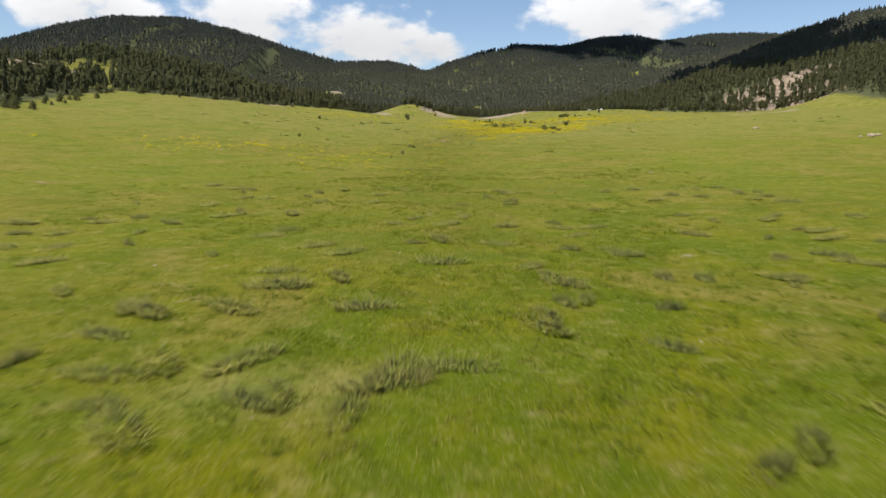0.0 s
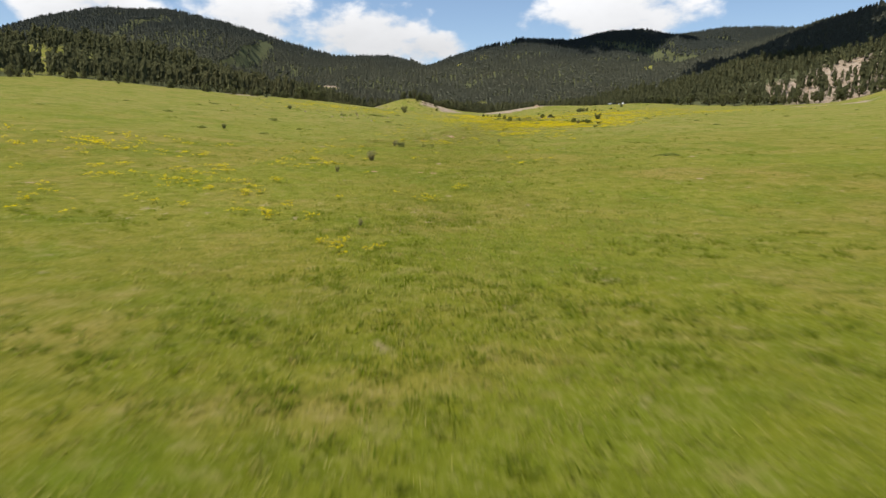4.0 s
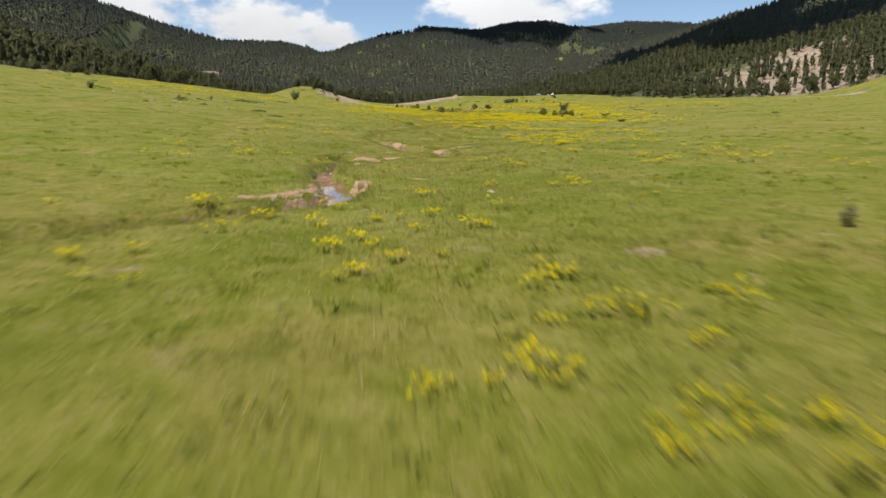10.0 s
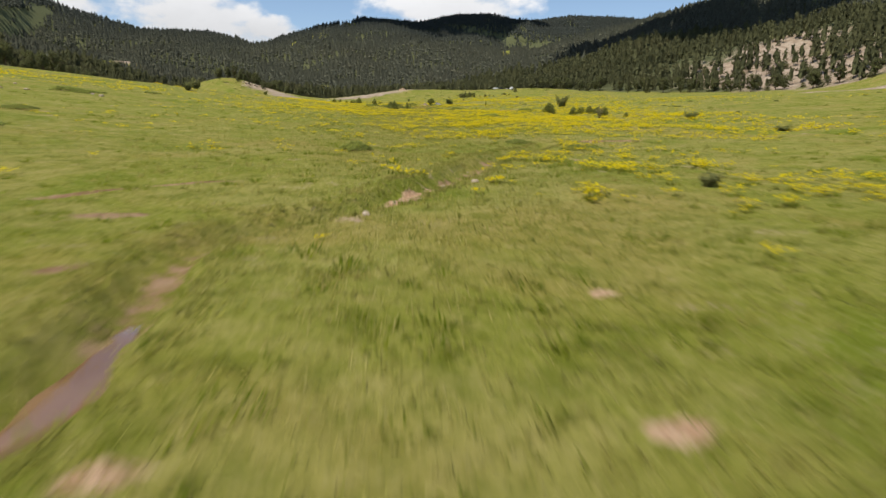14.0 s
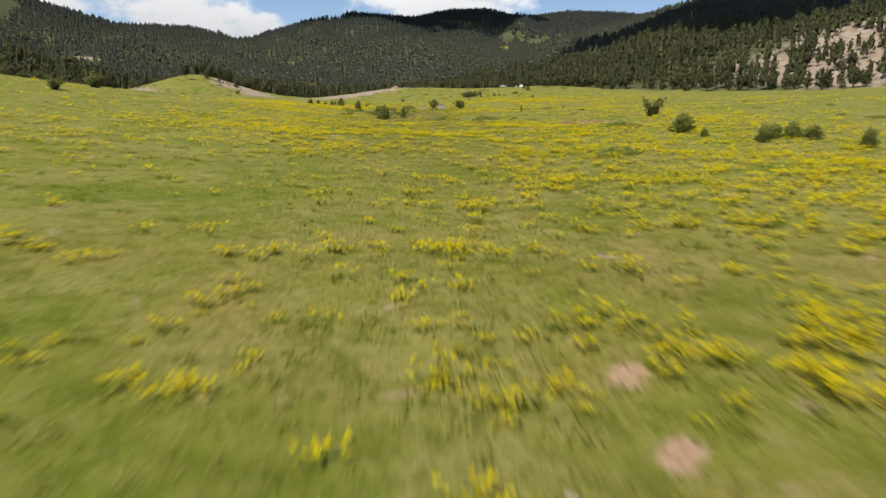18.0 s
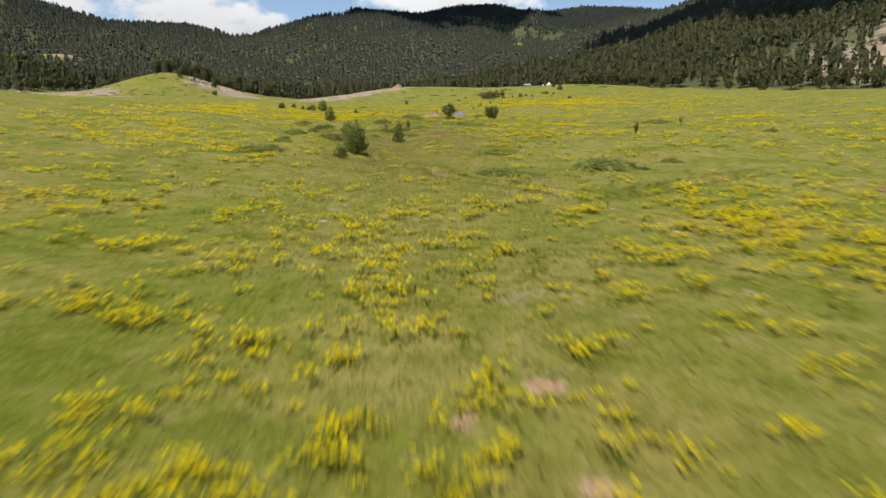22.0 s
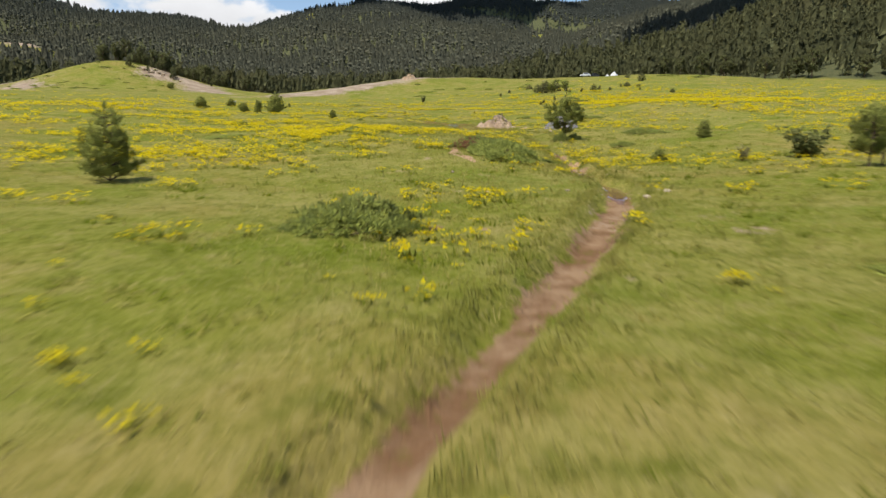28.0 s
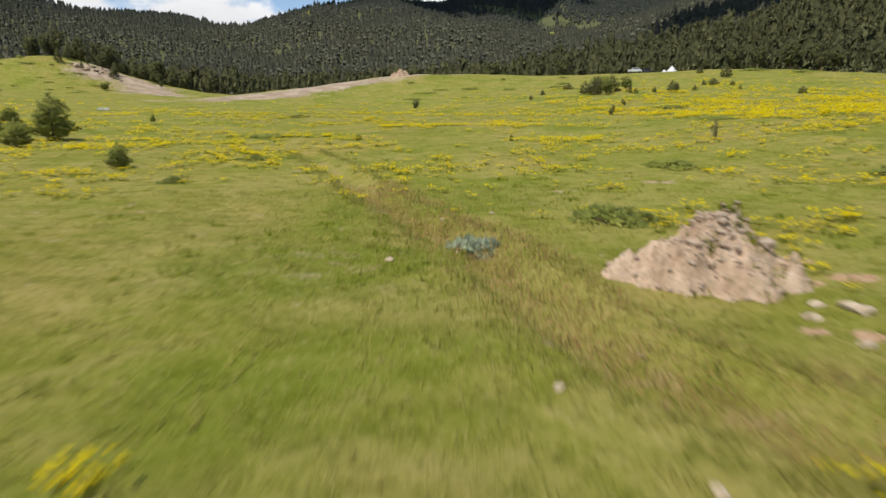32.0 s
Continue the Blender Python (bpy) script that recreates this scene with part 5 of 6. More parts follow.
put(MATS, [(38.8, 555.5, 1.8, 2.4), (39.8, 528.4, 1.2, 4.2), (67.5, 522.4, 1.3, 2.2), (73.5, 530, 1.8, 3.2), (69.5, 562.3, 2.0, 3.0), (79.5, 575.2, 1.4, 4.8), (54, 574.6, 1.3, 1.0), (57, 582.8, 1.1, 1.5), (114, 632.6, 1.6, 5.4), (57.5, 602.6, 1.3, 5.0), (53.5, 534.5, 1.3, 2.6), (100, 600, 1.3, 4.0), (180, 700, 2.4, 7.0), (186, 690, 2.0, 8.0), (60, 640, 1.4, 4.0), (92, 705, 1.3, 5.0)], flat=True)
rng = np.random.default_rng(50)
put(MATS, [(x, y, rng.uniform(1.2, 2.0), rng.uniform(3.0, 5.5)) for x, y in zip(rng.uniform(-85, -14, 44), rng.uniform(786, 850, 44))], "low juniper mat on the sparse hillside turf", "junipers on the bare hill", flat=True)
put(MATS, [(x, y, rng.uniform(1.2, 1.9), rng.uniform(2.5, 5.0)) for x, y in zip(rng.uniform(80, 150, 14), rng.uniform(690, 722, 14))], "low juniper mat on the sparse hillside turf", "junipers on the mound", flat=True)
rng = np.random.default_rng(52)
put(MATS, [(x, y, rng.uniform(0.8, 1.6), rng.uniform(1.2, 3.6)) for x, y in zip(rng.uniform(-105, -32, 34), rng.uniform(190, 430, 34))], "low juniper mat on the western slope", "junipers on the western slope", flat=True)
put(MATS, [(x, y, rng.uniform(0.8, 1.5), rng.uniform(1.2, 4.0)) for x, y in zip(rng.uniform(75, 190, 30), rng.uniform(250, 600, 30))], "low juniper mat on the eastern pasture", "junipers on the eastern pasture", flat=True)
put(MATS, [(53.6, 506.9, 1.5, 3.0), (65.4, 528.9, 2.4, 2.0), (66.6, 529.2, 1.8, 1.6)], flat=True)
copy_thing(MAT_RED, on_ground(54.2, 512.8, -7))
put([UMBEL], [(36.6, 461.0, 0.36, 0.6), (37.2, 460.7, 0.32, 0.5)])
put([BROOM], [(59.9, 534.6, 1.3, 3.4)], flat=True)
put([SAGE], [(64.3, 560.8, 2.2, 2.3)], flat=True)
# rushes in the wet hollow
rng = np.random.default_rng(60)
RUSH = [(4.9, 25.4), (5.9, 25.9), (-0.3, 18.3), (0.5, 18.6), (16.3, 30.2), (17.2, 30.5), (-7.4, 37.6), (-7.9, 31.1), (-11.7, 24.6), (-12.4, 25), (-6.1, 19.1), (-1.5, 17.2), (-5.1, 16), (-4.5, 16.5), (8.7, 14.2), (25.6, 42.3), (3.3, 38.4), (10.2, 37.5), (1.7, 52.3), (13.2, 56.6), (-9.8, 18), (-16.4, 27.2), (12.5, 30.3), (-5.5, 35.5), (-0.1, 33.4), (-3.5, 47.7), (3.9, 23.4), (-2.2, 51), (4.6, 47.5), (8.3, 48.5)]
for k in range(135):
    x, y = rng.uniform(-30, 34), rng.uniform(8, 76)
    if math.hypot(x + 3, y - 60) > 3.5:
        RUSH.append((x, y))
put(TUFTS, [(x, y, rng.uniform(0.6, 1.1), rng.uniform(1.3, 3.6)) for x, y in RUSH], "", "rush tufts in the wet meadow", flat=True)
put(TUFTS, [(-5.2, 172.2, 1.0, 1.1), (-4.4, 173.4, 1.0, 1.0), (-3.2, 174.2, 0.9, 0.8), (-6.4, 206.6, 0.8, 0.8), (-4.1, 203.6, 0.9, 0.7), (56.5, 603, 1.2, 3.4), (58.5, 602, 1.1, 3.0)], "", "rush tufts along the brook", flat=True)

# edge of the woods, tree by tree
rng = np.random.default_rng(70)
for side in ([(176, 768), (204, 742), (212, 700), (224, 664), (240, 620), (256, 590), (270, 556), (286, 505)], [(-92, 512), (-97, 560), (-100, 640), (-104, 720)], [(-134, 830), (-104, 886), (-56, 892), (-10, 884), (22, 896)], [(88, 805), (112, 782), (150, 772), (176, 768)]):
    for (ax, ay), (bx, by) in zip(side, side[1:]):
        n = int(math.hypot(bx - ax, by - ay) / 4.6)
        for k in range(n):
            s = (k + rng.uniform(0, 1)) / n
            x, y = ax + (bx - ax) * s + rng.uniform(-6, 9) * (1 if ax > 80 else -1), ay + (by - ay) * s + rng.uniform(-4, 6)
            h = rng.uniform(4.5, 9.5) if rng.uniform() < 0.75 else rng.uniform(2.2, 4.0)
            src = GROWN_FAR[int(rng.integers(0, 3))] if h > 4.2 else YOUNG_FAR[int(rng.integers(0, 4))]
            tagged(copy_thing(src, on_ground(x, y, rng.uniform(0, 360), h * rng.uniform(0.85, 1.15), None, h)), "dark green pine at the edge of the wood", "", "pines along the wood edge")

rng = np.random.default_rng(72)
for k in range(34):
    x = rng.uniform(-52, 4)
    y = rng.uniform(856, 876) if x < -26 else rng.uniform(862, 880)
    h = rng.uniform(4.5, 11.0)
    src = GROWN_FAR[k % 3] if k % 3 else YOUNG_FAR[k % 4]
    tagged(copy_thing(src, on_ground(x, y, rng.uniform(0, 360), h * rng.uniform(0.7, 1.0), None, h)), "tall pine on the brow of the hill", "", "pines on the brow of the hill")
rng = np.random.default_rng(74)
for k in range(16):
    x, y, h = rng.uniform(-34, 8), rng.uniform(842, 862), rng.uniform(2.5, 6.0)
    tagged(copy_thing(YOUNG_FAR[k % 4] if k % 2 else GROWN_FAR[k % 3], on_ground(x, y, rng.uniform(0, 360), h * rng.uniform(0.7, 1.0), None, h)), "pine among pale rocks on the hill", "", "pines on the brow of the hill")
rng = np.random.default_rng(71)
WEST = [(-150, 219), (-168, 275), (-182, 331), (-186, 385), (-160, 425), (-146, 447), (-121, 460), (-94, 519)]
for (ax, ay), (bx, by) in zip(WEST, WEST[1:]):
    n = int(math.hypot(bx - ax, by - ay) / 4.2)
    for k in range(n):
        s = (k + rng.uniform(0, 1)) / n
        x, y = ax + (bx - ax) * s + rng.normal(4, 9), ay + (by - ay) * s - abs(rng.normal(0, 7))
        h = rng.uniform(1.6, 5.5)
        tagged(copy_thing(YOUNG_FAR[int(rng.integers(0, 4))], on_ground(x, y, rng.uniform(0, 360), h * rng.uniform(0.9, 1.2), None, h)), "young pine scattered below the wood", "", "young pines below the wood")

# low pines and scrub scattered over the bare eastern slope
rng = np.random.default_rng(73)
for k in range(110):
    x, y = rng.uniform(255, 385), rng.uniform(520, 720)
    if max(float(bump(x, y, *q)) for q in PALE_VALLEY[:3]) > 0.3:
        h = rng.uniform(2.0, 6.0)
        tagged(copy_thing(YOUNG_FAR[k % 4] if k % 3 else GROWN_FAR[k % 3], on_ground(x, y, rng.uniform(0, 360), h * rng.uniform(0.9, 1.4), None, h)), "low pine rooted in the pale eroded slope", "", "pines on the eroded slope")

drop_models(YOUNG + GROWN + YOUNG_FAR + GROWN_FAR + BUSH + DRY + MATS + TUFTS + [SAGE, BROOM, MAT_RED, UMBEL, SAPLING])

# ---- stones ----
STONES = [tagged(new("stone", stone_mesh(s, M_STONE, 2)), "pale weathered limestone lying in the grass", "stone", "pale stones about the meadow") for s in range(30, 36)]


def put_stone(k, x, y, w, h=None, label="", group=""):
    m = on_ground(x, y, (k * 97) % 360, w, w * (0.6 + 0.07 * (k % 5)), h or w * 0.5, -0.10 * (h or w * 0.5))
    tagged(copy_thing(STONES[k % 6], m), label, "", group)


for k, (x, y, w) in enumerate([(-4.35, 225.4, 0.52), (2.2, 234.2, 0.32), (-1.7, 227.3, 0.24), (-1.5, 227.0, 0.18), (50.3, 499.8, 0.22), (52.8, 504.4, 0.14), (63.0, 551.3, 0.26), (66.3, 565.4, 0.3), (64.5, 565.4, 0.28), (62.8, 566.6, 0.25), (63.6, 548.5, 0.3), (69.3, 553.6, 0.4), (69.7, 553.2, 0.55), (55.6, 534.0, 0.3), (70.2, 542.9, 0.5), (76.5, 547.4, 0.6), (51.2, 539.5, 0.6), (52.0, 520.3, 0.24), (50.6, 518.8, 0.24), (51.6, 545.0, 0.5), (69.1, 539.7, 0.45), (28.0, 411.5, 0.35), (30.3, 409.1, 0.3), (31.4, 412.6, 0.2), (38.9, 449.0, 0.14), (3.6, 261.1, 0.35), (7.7, 265.4, 0.35), (0.9, 200.5, 0.4), (70.2, 556.6, 0.62), (70.6, 556.1, 0.5), (69.8, 552.9, 0.5), (68.8, 553.1, 0.42), (68.5, 551.6, 0.4), (71.4, 553.4, 0.55), (112.9, 237.8, 2.6), (31.5, 98.6, 0.7), (110, 169, 3.0), (113, 171, 2.2), (107, 168.5, 1.6), (22, 372, 0.25), (54.8, 497.5, 0.3), (56, 498.4, 0.35), (53, 499.5, 0.2), (36.8, 461.4, 0.4), (35.6, 460.6, 0.35), (30.8, 657.4, 0.8)]):
    put_stone(k, x, y, w)
rng = np.random.default_rng(82)
for k in range(12):
    put_stone(k, rng.normal(-18, 5), rng.normal(846, 4), rng.uniform(1.2, 3.2), None, "pale rock on the bare hillside", "rocks on the bare hill")
rng = np.random.default_rng(80)
for k in range(20):
    put_stone(k, rng.uniform(-62, -25), rng.uniform(300, 372), rng.uniform(0.5, 1.3))
for k in range(34):
    y = rng.uniform(20, 560) if k < 16 else rng.uniform(280, 560)
    put_stone(k, float(smooth_line(y, AXIS)) + rng.uniform(-16, 16), y, rng.uniform(0.12, 0.3))


def brook_stones(line, y0, y1, count, seed, spread_by=0.8, shift=0.0, rise=0.0):
    r = np.random.default_rng(seed)
    pts = [p for p in line if y0 <= p[1] <= y1]
    for k in range(count):
        i = int(r.integers(0, len(pts) - 1))
        s = r.uniform()
        x, y = pts[i][0] + (pts[i + 1][0] - pts[i][0]) * s, pts[i][1] + (pts[i + 1][1] - pts[i][1]) * s
        put_stone(k, x + shift + r.normal(0, spread_by), y + r.normal(0, 0.4), r.uniform(0.10, 0.27), None, "pale wet stone in the brook bed", "stones in the brook")


brook_stones(BROOK_BEND, 196, 201.5, 46, 81, 0.45, -0.3)
brook_stones(BROOK_BEND, 200, 208.8, 16, 88, 0.4, -0.3)
brook_stones(BROOK_LOW, 170, 185, 12, 82, 0.45)
brook_stones(BROOK_POOL, 209, 214, 8, 91, 0.25, -0.2)
brook_stones(BROOK_MID, 237, 242, 36, 87, 0.3, 0.35)
brook_stones(BROOK_MID, 227, 231.5, 12, 83, 0.4)
brook_stones(BROOK_UP, 261, 276, 14, 84, 0.45)
brook_stones(BROOK_TURN, 459, 470, 8, 85, 0.3)
brook_stones(BROOK_TOP, 496, 522, 14, 86, 0.35)


def pebbles(line, y0, y1, count, seed, reach, shift=0.0):
    """Small pebbles strewn over a stretch of the bed."""
    r = np.random.default_rng(seed)
    p = np.array([q for q in line if y0 <= q[1] <= y1])
    i = r.integers(0, len(p) - 1, count)
    s = r.uniform(size=(count, 1))
    c = p[i] * (1 - s) + p[i + 1] * s
    x, y = c[:, 0] + shift + r.normal(0, reach, count), c[:, 1] + r.normal(0, 0.3, count)
    model = stone_mesh(seed, M_STONE, 1, "pebble")
    v, f = np.array([w.co for w in model.vertices]), np.array([q.vertices for q in model.polygons])
    bpy.data.meshes.remove(model)
    size = r.lognormal(-2.75, 0.4, count).clip(0.03, 0.13)
    me = mesh_arrays("brook_pebbles", *spread(v, f, np.stack([x, y, ground(x, y) + 0.2 * size], -1), size, r.uniform(0, 6.28, count), np.full(count, 0.65)), M_STONE)
    tagged(new("brook_pebbles", me), "small pale pebbles strewn over the brook bed", "pebbles", kind="stuff")


pebbles(BROOK_BEND, 196, 208.8, 640, 101, 0.6, -0.3)
pebbles(BROOK_MID, 237, 243, 240, 102, 0.35, 0.45)
pebbles(BROOK_MID, 227, 231.5, 160, 106, 0.4)
pebbles(BROOK_TOP, 498, 521, 220, 103, 0.35)
pebbles(BROOK_RED, 414, 434, 160, 104, 0.3)
pebbles(BROOK_LOW, 170, 182, 120, 105, 0.4)


def heap(name, label, x, y, rx, ry, h, material, seed, turn=0.0, rubble=200, stone=M_STONE, steep=1.35):
    """A slumped heap with a lumpy surface, a foot that runs into the ground and loose rubble on it."""
    rings, seg = 44, 120
    rr, a = np.meshgrid(np.linspace(0, 1, rings), np.linspace(0, 2 * np.pi, seg, endpoint=False), indexing="ij")
    edge = 1 + 0.14 * np.sin(2 * a + seed) + 0.09 * np.sin(3 * a + 2.3 * seed) + 0.06 * np.sin(7 * a + seed) + 0.04 * np.sin(13 * a)
    px, py = rr * edge * rx * np.cos(a), rr * edge * ry * np.sin(a)
    t = math.radians(turn)
    qx, qy = x + px * math.cos(t) - py * math.sin(t), y + px * math.sin(t) + py * math.cos(t)
    top = h * (1 - rr**steep) * (1.0 - 0.22 * np.cos(a + 1.2) * rr)
    lump = (0.34 * fractal(qx * 0.9, qy * 0.9, 2, seed) + 0.26 * fractal(qx * 2.4, qy * 2.4, 3, seed + 4)) * h * np.clip((1 - rr) * 3.0, 0, 1)
    fine = 0.22 * fractal(qx * 6, qy * 6, 3, seed + 9) * np.clip((1 - rr) * 6, 0, 1)
    z = ground(qx, qy) + top + lump * 1.6 + fine - 0.12 * rr - 0.02
    i = (np.arange(rings - 1)[:, None] * seg + np.arange(seg)).ravel()
    j = (np.arange(rings - 1)[:, None] * seg + (np.arange(seg) + 1) % seg).ravel()
    v = np.stack([qx, qy, z], -1).reshape(-1, 3)
    ob = thing(name, label, "heap")
    part("soil", mesh_arrays("soil", v, np.stack([i, i + seg, j + seg, j], -1), material), ob)
    r = np.random.default_rng(seed)
    model = stone_mesh(seed + 40, stone, 1, "rubble")
    sv = np.array([w.co for w in model.vertices])
    sf = np.array([p.vertices for p in model.polygons])
    bpy.data.meshes.remove(model)
    pick = r.integers(seg * 2, len(v), rubble)
    sizes = r.lognormal(-2.35, 0.6, rubble).clip(0.05, 0.5)
    me = mesh_arrays("rubble", *spread(sv, sf, v[pick] + [0, 0, 0.01], sizes, r.uniform(0, 6.28, rubble), np.full(rubble, 0.7)), stone)
    pick = r.integers(seg * 8, len(v), rubble * 2)
    pick = pick[fractal(v[pick, 0] / 0.8, v[pick, 1] / 0.8, 2, seed + 3) > 0.12]
    weeds = part("weeds", mesh_arrays("weeds", *blades(r, np.repeat(v[pick], 5, 0) + r.normal(0, 0.05, (5 * len(pick), 3)) * [1, 1, 0], r.uniform(0.08, 0.22, 5 * len(pick)), np.full(5 * len(pick), 0.035), r.uniform(0.2, 1.0, 5 * len(pick))), M_STEM), ob, "thin green weeds sprouting from the heap")
    tagged(weeds, kind="stuff")
    ob2 = part("rubble", me, ob, "loose pale stones and clods")
    tagged(ob2, "loose pale stones and clods", kind="stuff")
    return ob


heap("soil_mound", "heap of dry pinkish soil and stones tipped on the grass", 68.7, 556.0, 2.2, 1.9, 1.25, M_SOIL, 3, 20, 420, M_CLOD)
heap("gravel_heap", "heap of grey gravelly rubble beside a pine", 72.9, 546.4, 2.3, 1.7, 1.3, M_SPOIL, 5, 10, 300, M_GREY, 2.2)
heap("rock_pile", "pile of brown rock on top of the bare mound", 89.5, 731, 3.0, 2.0, 1.9, M_SOIL, 7, 0, 60)


# ---- water in the brook ----
def water_material():
    n = Nodes("brook_water")
    wave = n.noise(5.0, 3, 0.5)
    col = n.mix(n.ramp(n.noise(0.6, 3), 0.4, 0.65), (0.205, 0.105, 0.052), (0.290, 0.165, 0.088))
    return n.done(col, 0.05, n.bump(wave, 0.05, 0.02), 0.6)


M_WATER = water_material()


def pool(line, y0, y1, wide, lift, label, extra=0.14):
    """Still water that fills the bed between two places along the brook, with an uneven shore."""
    pts = [Vector(p) for p in line if y0 <= p[1] <= y1]
    mids, halves = [], []
    for a, b in zip(pts, pts[1:]):
        n = max(2, int((b.xy - a.xy).length / 0.4))
        for k in range(n):
            c = a.lerp(b, k / n)
            mids.append((c.x, c.y)), halves.append(c.z * wide + extra)
    m, w = np.array(mids), np.array(halves)
    d = np.gradient(m, axis=0)
    d /= np.linalg.norm(d, axis=1, keepdims=True)
    side = np.stack([-d[:, 1], d[:, 0]], -1)
    taper = np.clip(np.minimum(np.arange(len(m)), np.arange(len(m))[::-1]) / 3.0, 0.15, 1)
    bed = np.minimum(ground(m[:, 0], m[:, 1]), np.minimum(ground(*(m + side * 0.15).T), ground(*(m - side * 0.15).T)))
    level = np.convolve(np.pad(bed, 7, "edge"), np.ones(15) / 15, "valid") + lift
    cols = np.linspace(-1, 1, 9)
    xy = m[:, None, :] + side[:, None, :] * (w * taper)[:, None, None] * cols[None, :, None]
    # the sheet dips under the shore along its rim
    rise = np.where(np.abs(cols) > 0.99, -0.04, 0.25)
    rim = np.minimum(np.arange(len(m)), np.arange(len(m))[::-1]) < 1
    z = np.minimum(level[:, None], ground(xy[..., 0], xy[..., 1]) + np.where(rim[:, None], -0.04, rise))
    v = np.concatenate([xy, z[..., None]], -1).reshape(-1, 3)
    i = (np.arange(len(m) - 1)[:, None] * 9 + np.arange(8)).ravel()
    tagged(new("water", mesh_arrays("water", v, np.stack([i, i + 1, i + 10, i + 9], -1), M_WATER, True)), label, "water", kind="structure")


pool(BROOK_LOW, 169, 174, 1.0, 0.05, "shallow brown pool in the brook", 0.2)
pool(BROOK_LOW, 174.5, 182, 1.0, 0.06, "small pool that mirrors the sky", 0.2)
pool(BROOK_BEND, 198, 208.8, 1.0, 0.05, "shallow brown pool among pale stones", 0.15)
pool(BROOK_POOL, 209, 219.4, 1.0, 0.10, "narrow brown water in the brook", 0.2)
pool(BROOK_NECK, 224.5, 227.1, 0.9, 0.05, "muddy water between worn banks", 0.1)
pool(BROOK_MID, 227, 239.5, 1.0, 0.12, "muddy pool that mirrors the sky", 0.14)
pool(BROOK_MID, 238.9, 243.4, 1.0, 0.07, "small round pool that mirrors the sky", 0.2)
pool(BROOK_MID, 243, 247, 1.0, 0.07, "small pool that mirrors the clouds", 0.2)
pool(BROOK_UP, 250, 256.6, 1.0, 0.08, "narrow pool below a turf bank", 0.15)
pool(BROOK_UP, 261, 277, 0.6, 0.03, "trickle of water among stones", 0.1)
pool(BROOK_RED, 423, 433, 0.6, 0.03, "trickle of water in a red earth cut", 0.05)
pool(BROOK_HIGH, 444, 451, 0.8, 0.05, "trickle of water below a young pine", 0.1)
pool(BROOK_TOP, 498, 520.5, 0.9, 0.08, "narrow brook between eroded banks", 0.08)
brook_stones(BROOK_RED, 414, 434, 10, 89, 0.3)
pool(BROOK_TURN, 459, 461.2, 0.5, 0.03, "shallow water in a muddy bend", 0.1)
drop_models(STONES)


# ---- camp at the wood edge ----
def paint(name, colour, rough=0.4, metal=0.0, gloss=0.5):
    n = Nodes(name)
    dust = n.mix(n.ramp(n.noise(3.0, 4), 0.45, 0.7, 0.0, 0.25), colour, (0.32, 0.27, 0.2))
    return n.done(dust, rough, None, gloss, metal)


M_WHITE = paint("white_car_paint", (0.78, 0.78, 0.77), 0.3)
M_DARKCAR = paint("dark_car_paint", (0.04, 0.045, 0.055), 0.3)
M_TYRE = paint("tyre_rubber", (0.03, 0.03, 0.03), 0.85, 0.0, 0.2)
M_RIM = paint("steel_rim", (0.5, 0.5, 0.5), 0.35, 0.9)
M_PANE = paint("car_glass", (0.02, 0.025, 0.03), 0.06, 0.0, 0.9)
M_CANVAS = paint("white_canvas", (0.76, 0.75, 0.71), 0.8, 0.0, 0.2)
M_TROUGH = paint("pale_concrete", (0.80, 0.78, 0.72), 0.85, 0.0, 0.2)


def box(name, parent, size, at, material, bevel=0.03, taper=1.0, label=""):
    bm = bmesh.new()
    bmesh.ops.create_cube(bm, size=1.0)
    for v in bm.verts:
        k = taper if v.co.z > 0 else 1.0
        v.co = Vector((v.co.x * size[0] * k, v.co.y * size[1] * k, v.co.z * size[2])) + Vector(at)
    bmesh.ops.bevel(bm, geom=bm.edges[:], offset=bevel, segments=2, affect="EDGES")
    me = bpy.data.meshes.new(name)
    bm.to_mesh(me)
    bm.free()
    me.materials.append(material)
    return part(name, me, parent, label)


def car(x, y, turn, body, label):
    ob = thing("car", label, "car", "cars at the camp", on_ground(x, y, turn, 1.0))
    box("body", ob, (1.72, 4.2, 0.62), (0, 0, 0.62), body, 0.12)
    box("cabin", ob, (1.58, 2.5, 0.60), (0, -0.25, 1.18), body, 0.12, 0.82)
    for name, size, at in (("windscreen", (1.2, 0.04, 0.36), (0, 0.93, 1.2)), ("rear_window", (1.2, 0.04, 0.36), (0, -1.43, 1.2)), ("side_window", (0.04, 1.9, 0.34), (0.74, -0.25, 1.22)), ("side_window", (0.04, 1.9, 0.34), (-0.74, -0.25, 1.22))):
        box(name, ob, size, at, M_PANE, 0.01)
    for sx in (-0.8, 0.8):
        for sy in (-1.3, 1.35):
            w = tube((sx - 0.1, sy, 0.32), (sx + 0.1, sy, 0.32), 0.32, 0.32, 16)
            wheel = part("wheel", mesh_arrays("wheel", *w, M_TYRE), ob)
            part("rim", mesh_arrays("rim", *tube((sx - 0.108, sy, 0.32), (sx + 0.108, sy, 0.32), 0.19, 0.19, 12), M_RIM), wheel)
    for sx in (-0.6, 0.6):
        box("headlight", ob, (0.3, 0.05, 0.14), (sx, 2.09, 0.72), M_RIM, 0.015)


car(161.5, 729.5, 62, M_WHITE, "white car parked under the pines at the camp")
car(166.0, 731.0, 95, M_DARKCAR, "dark car parked beside the white one")


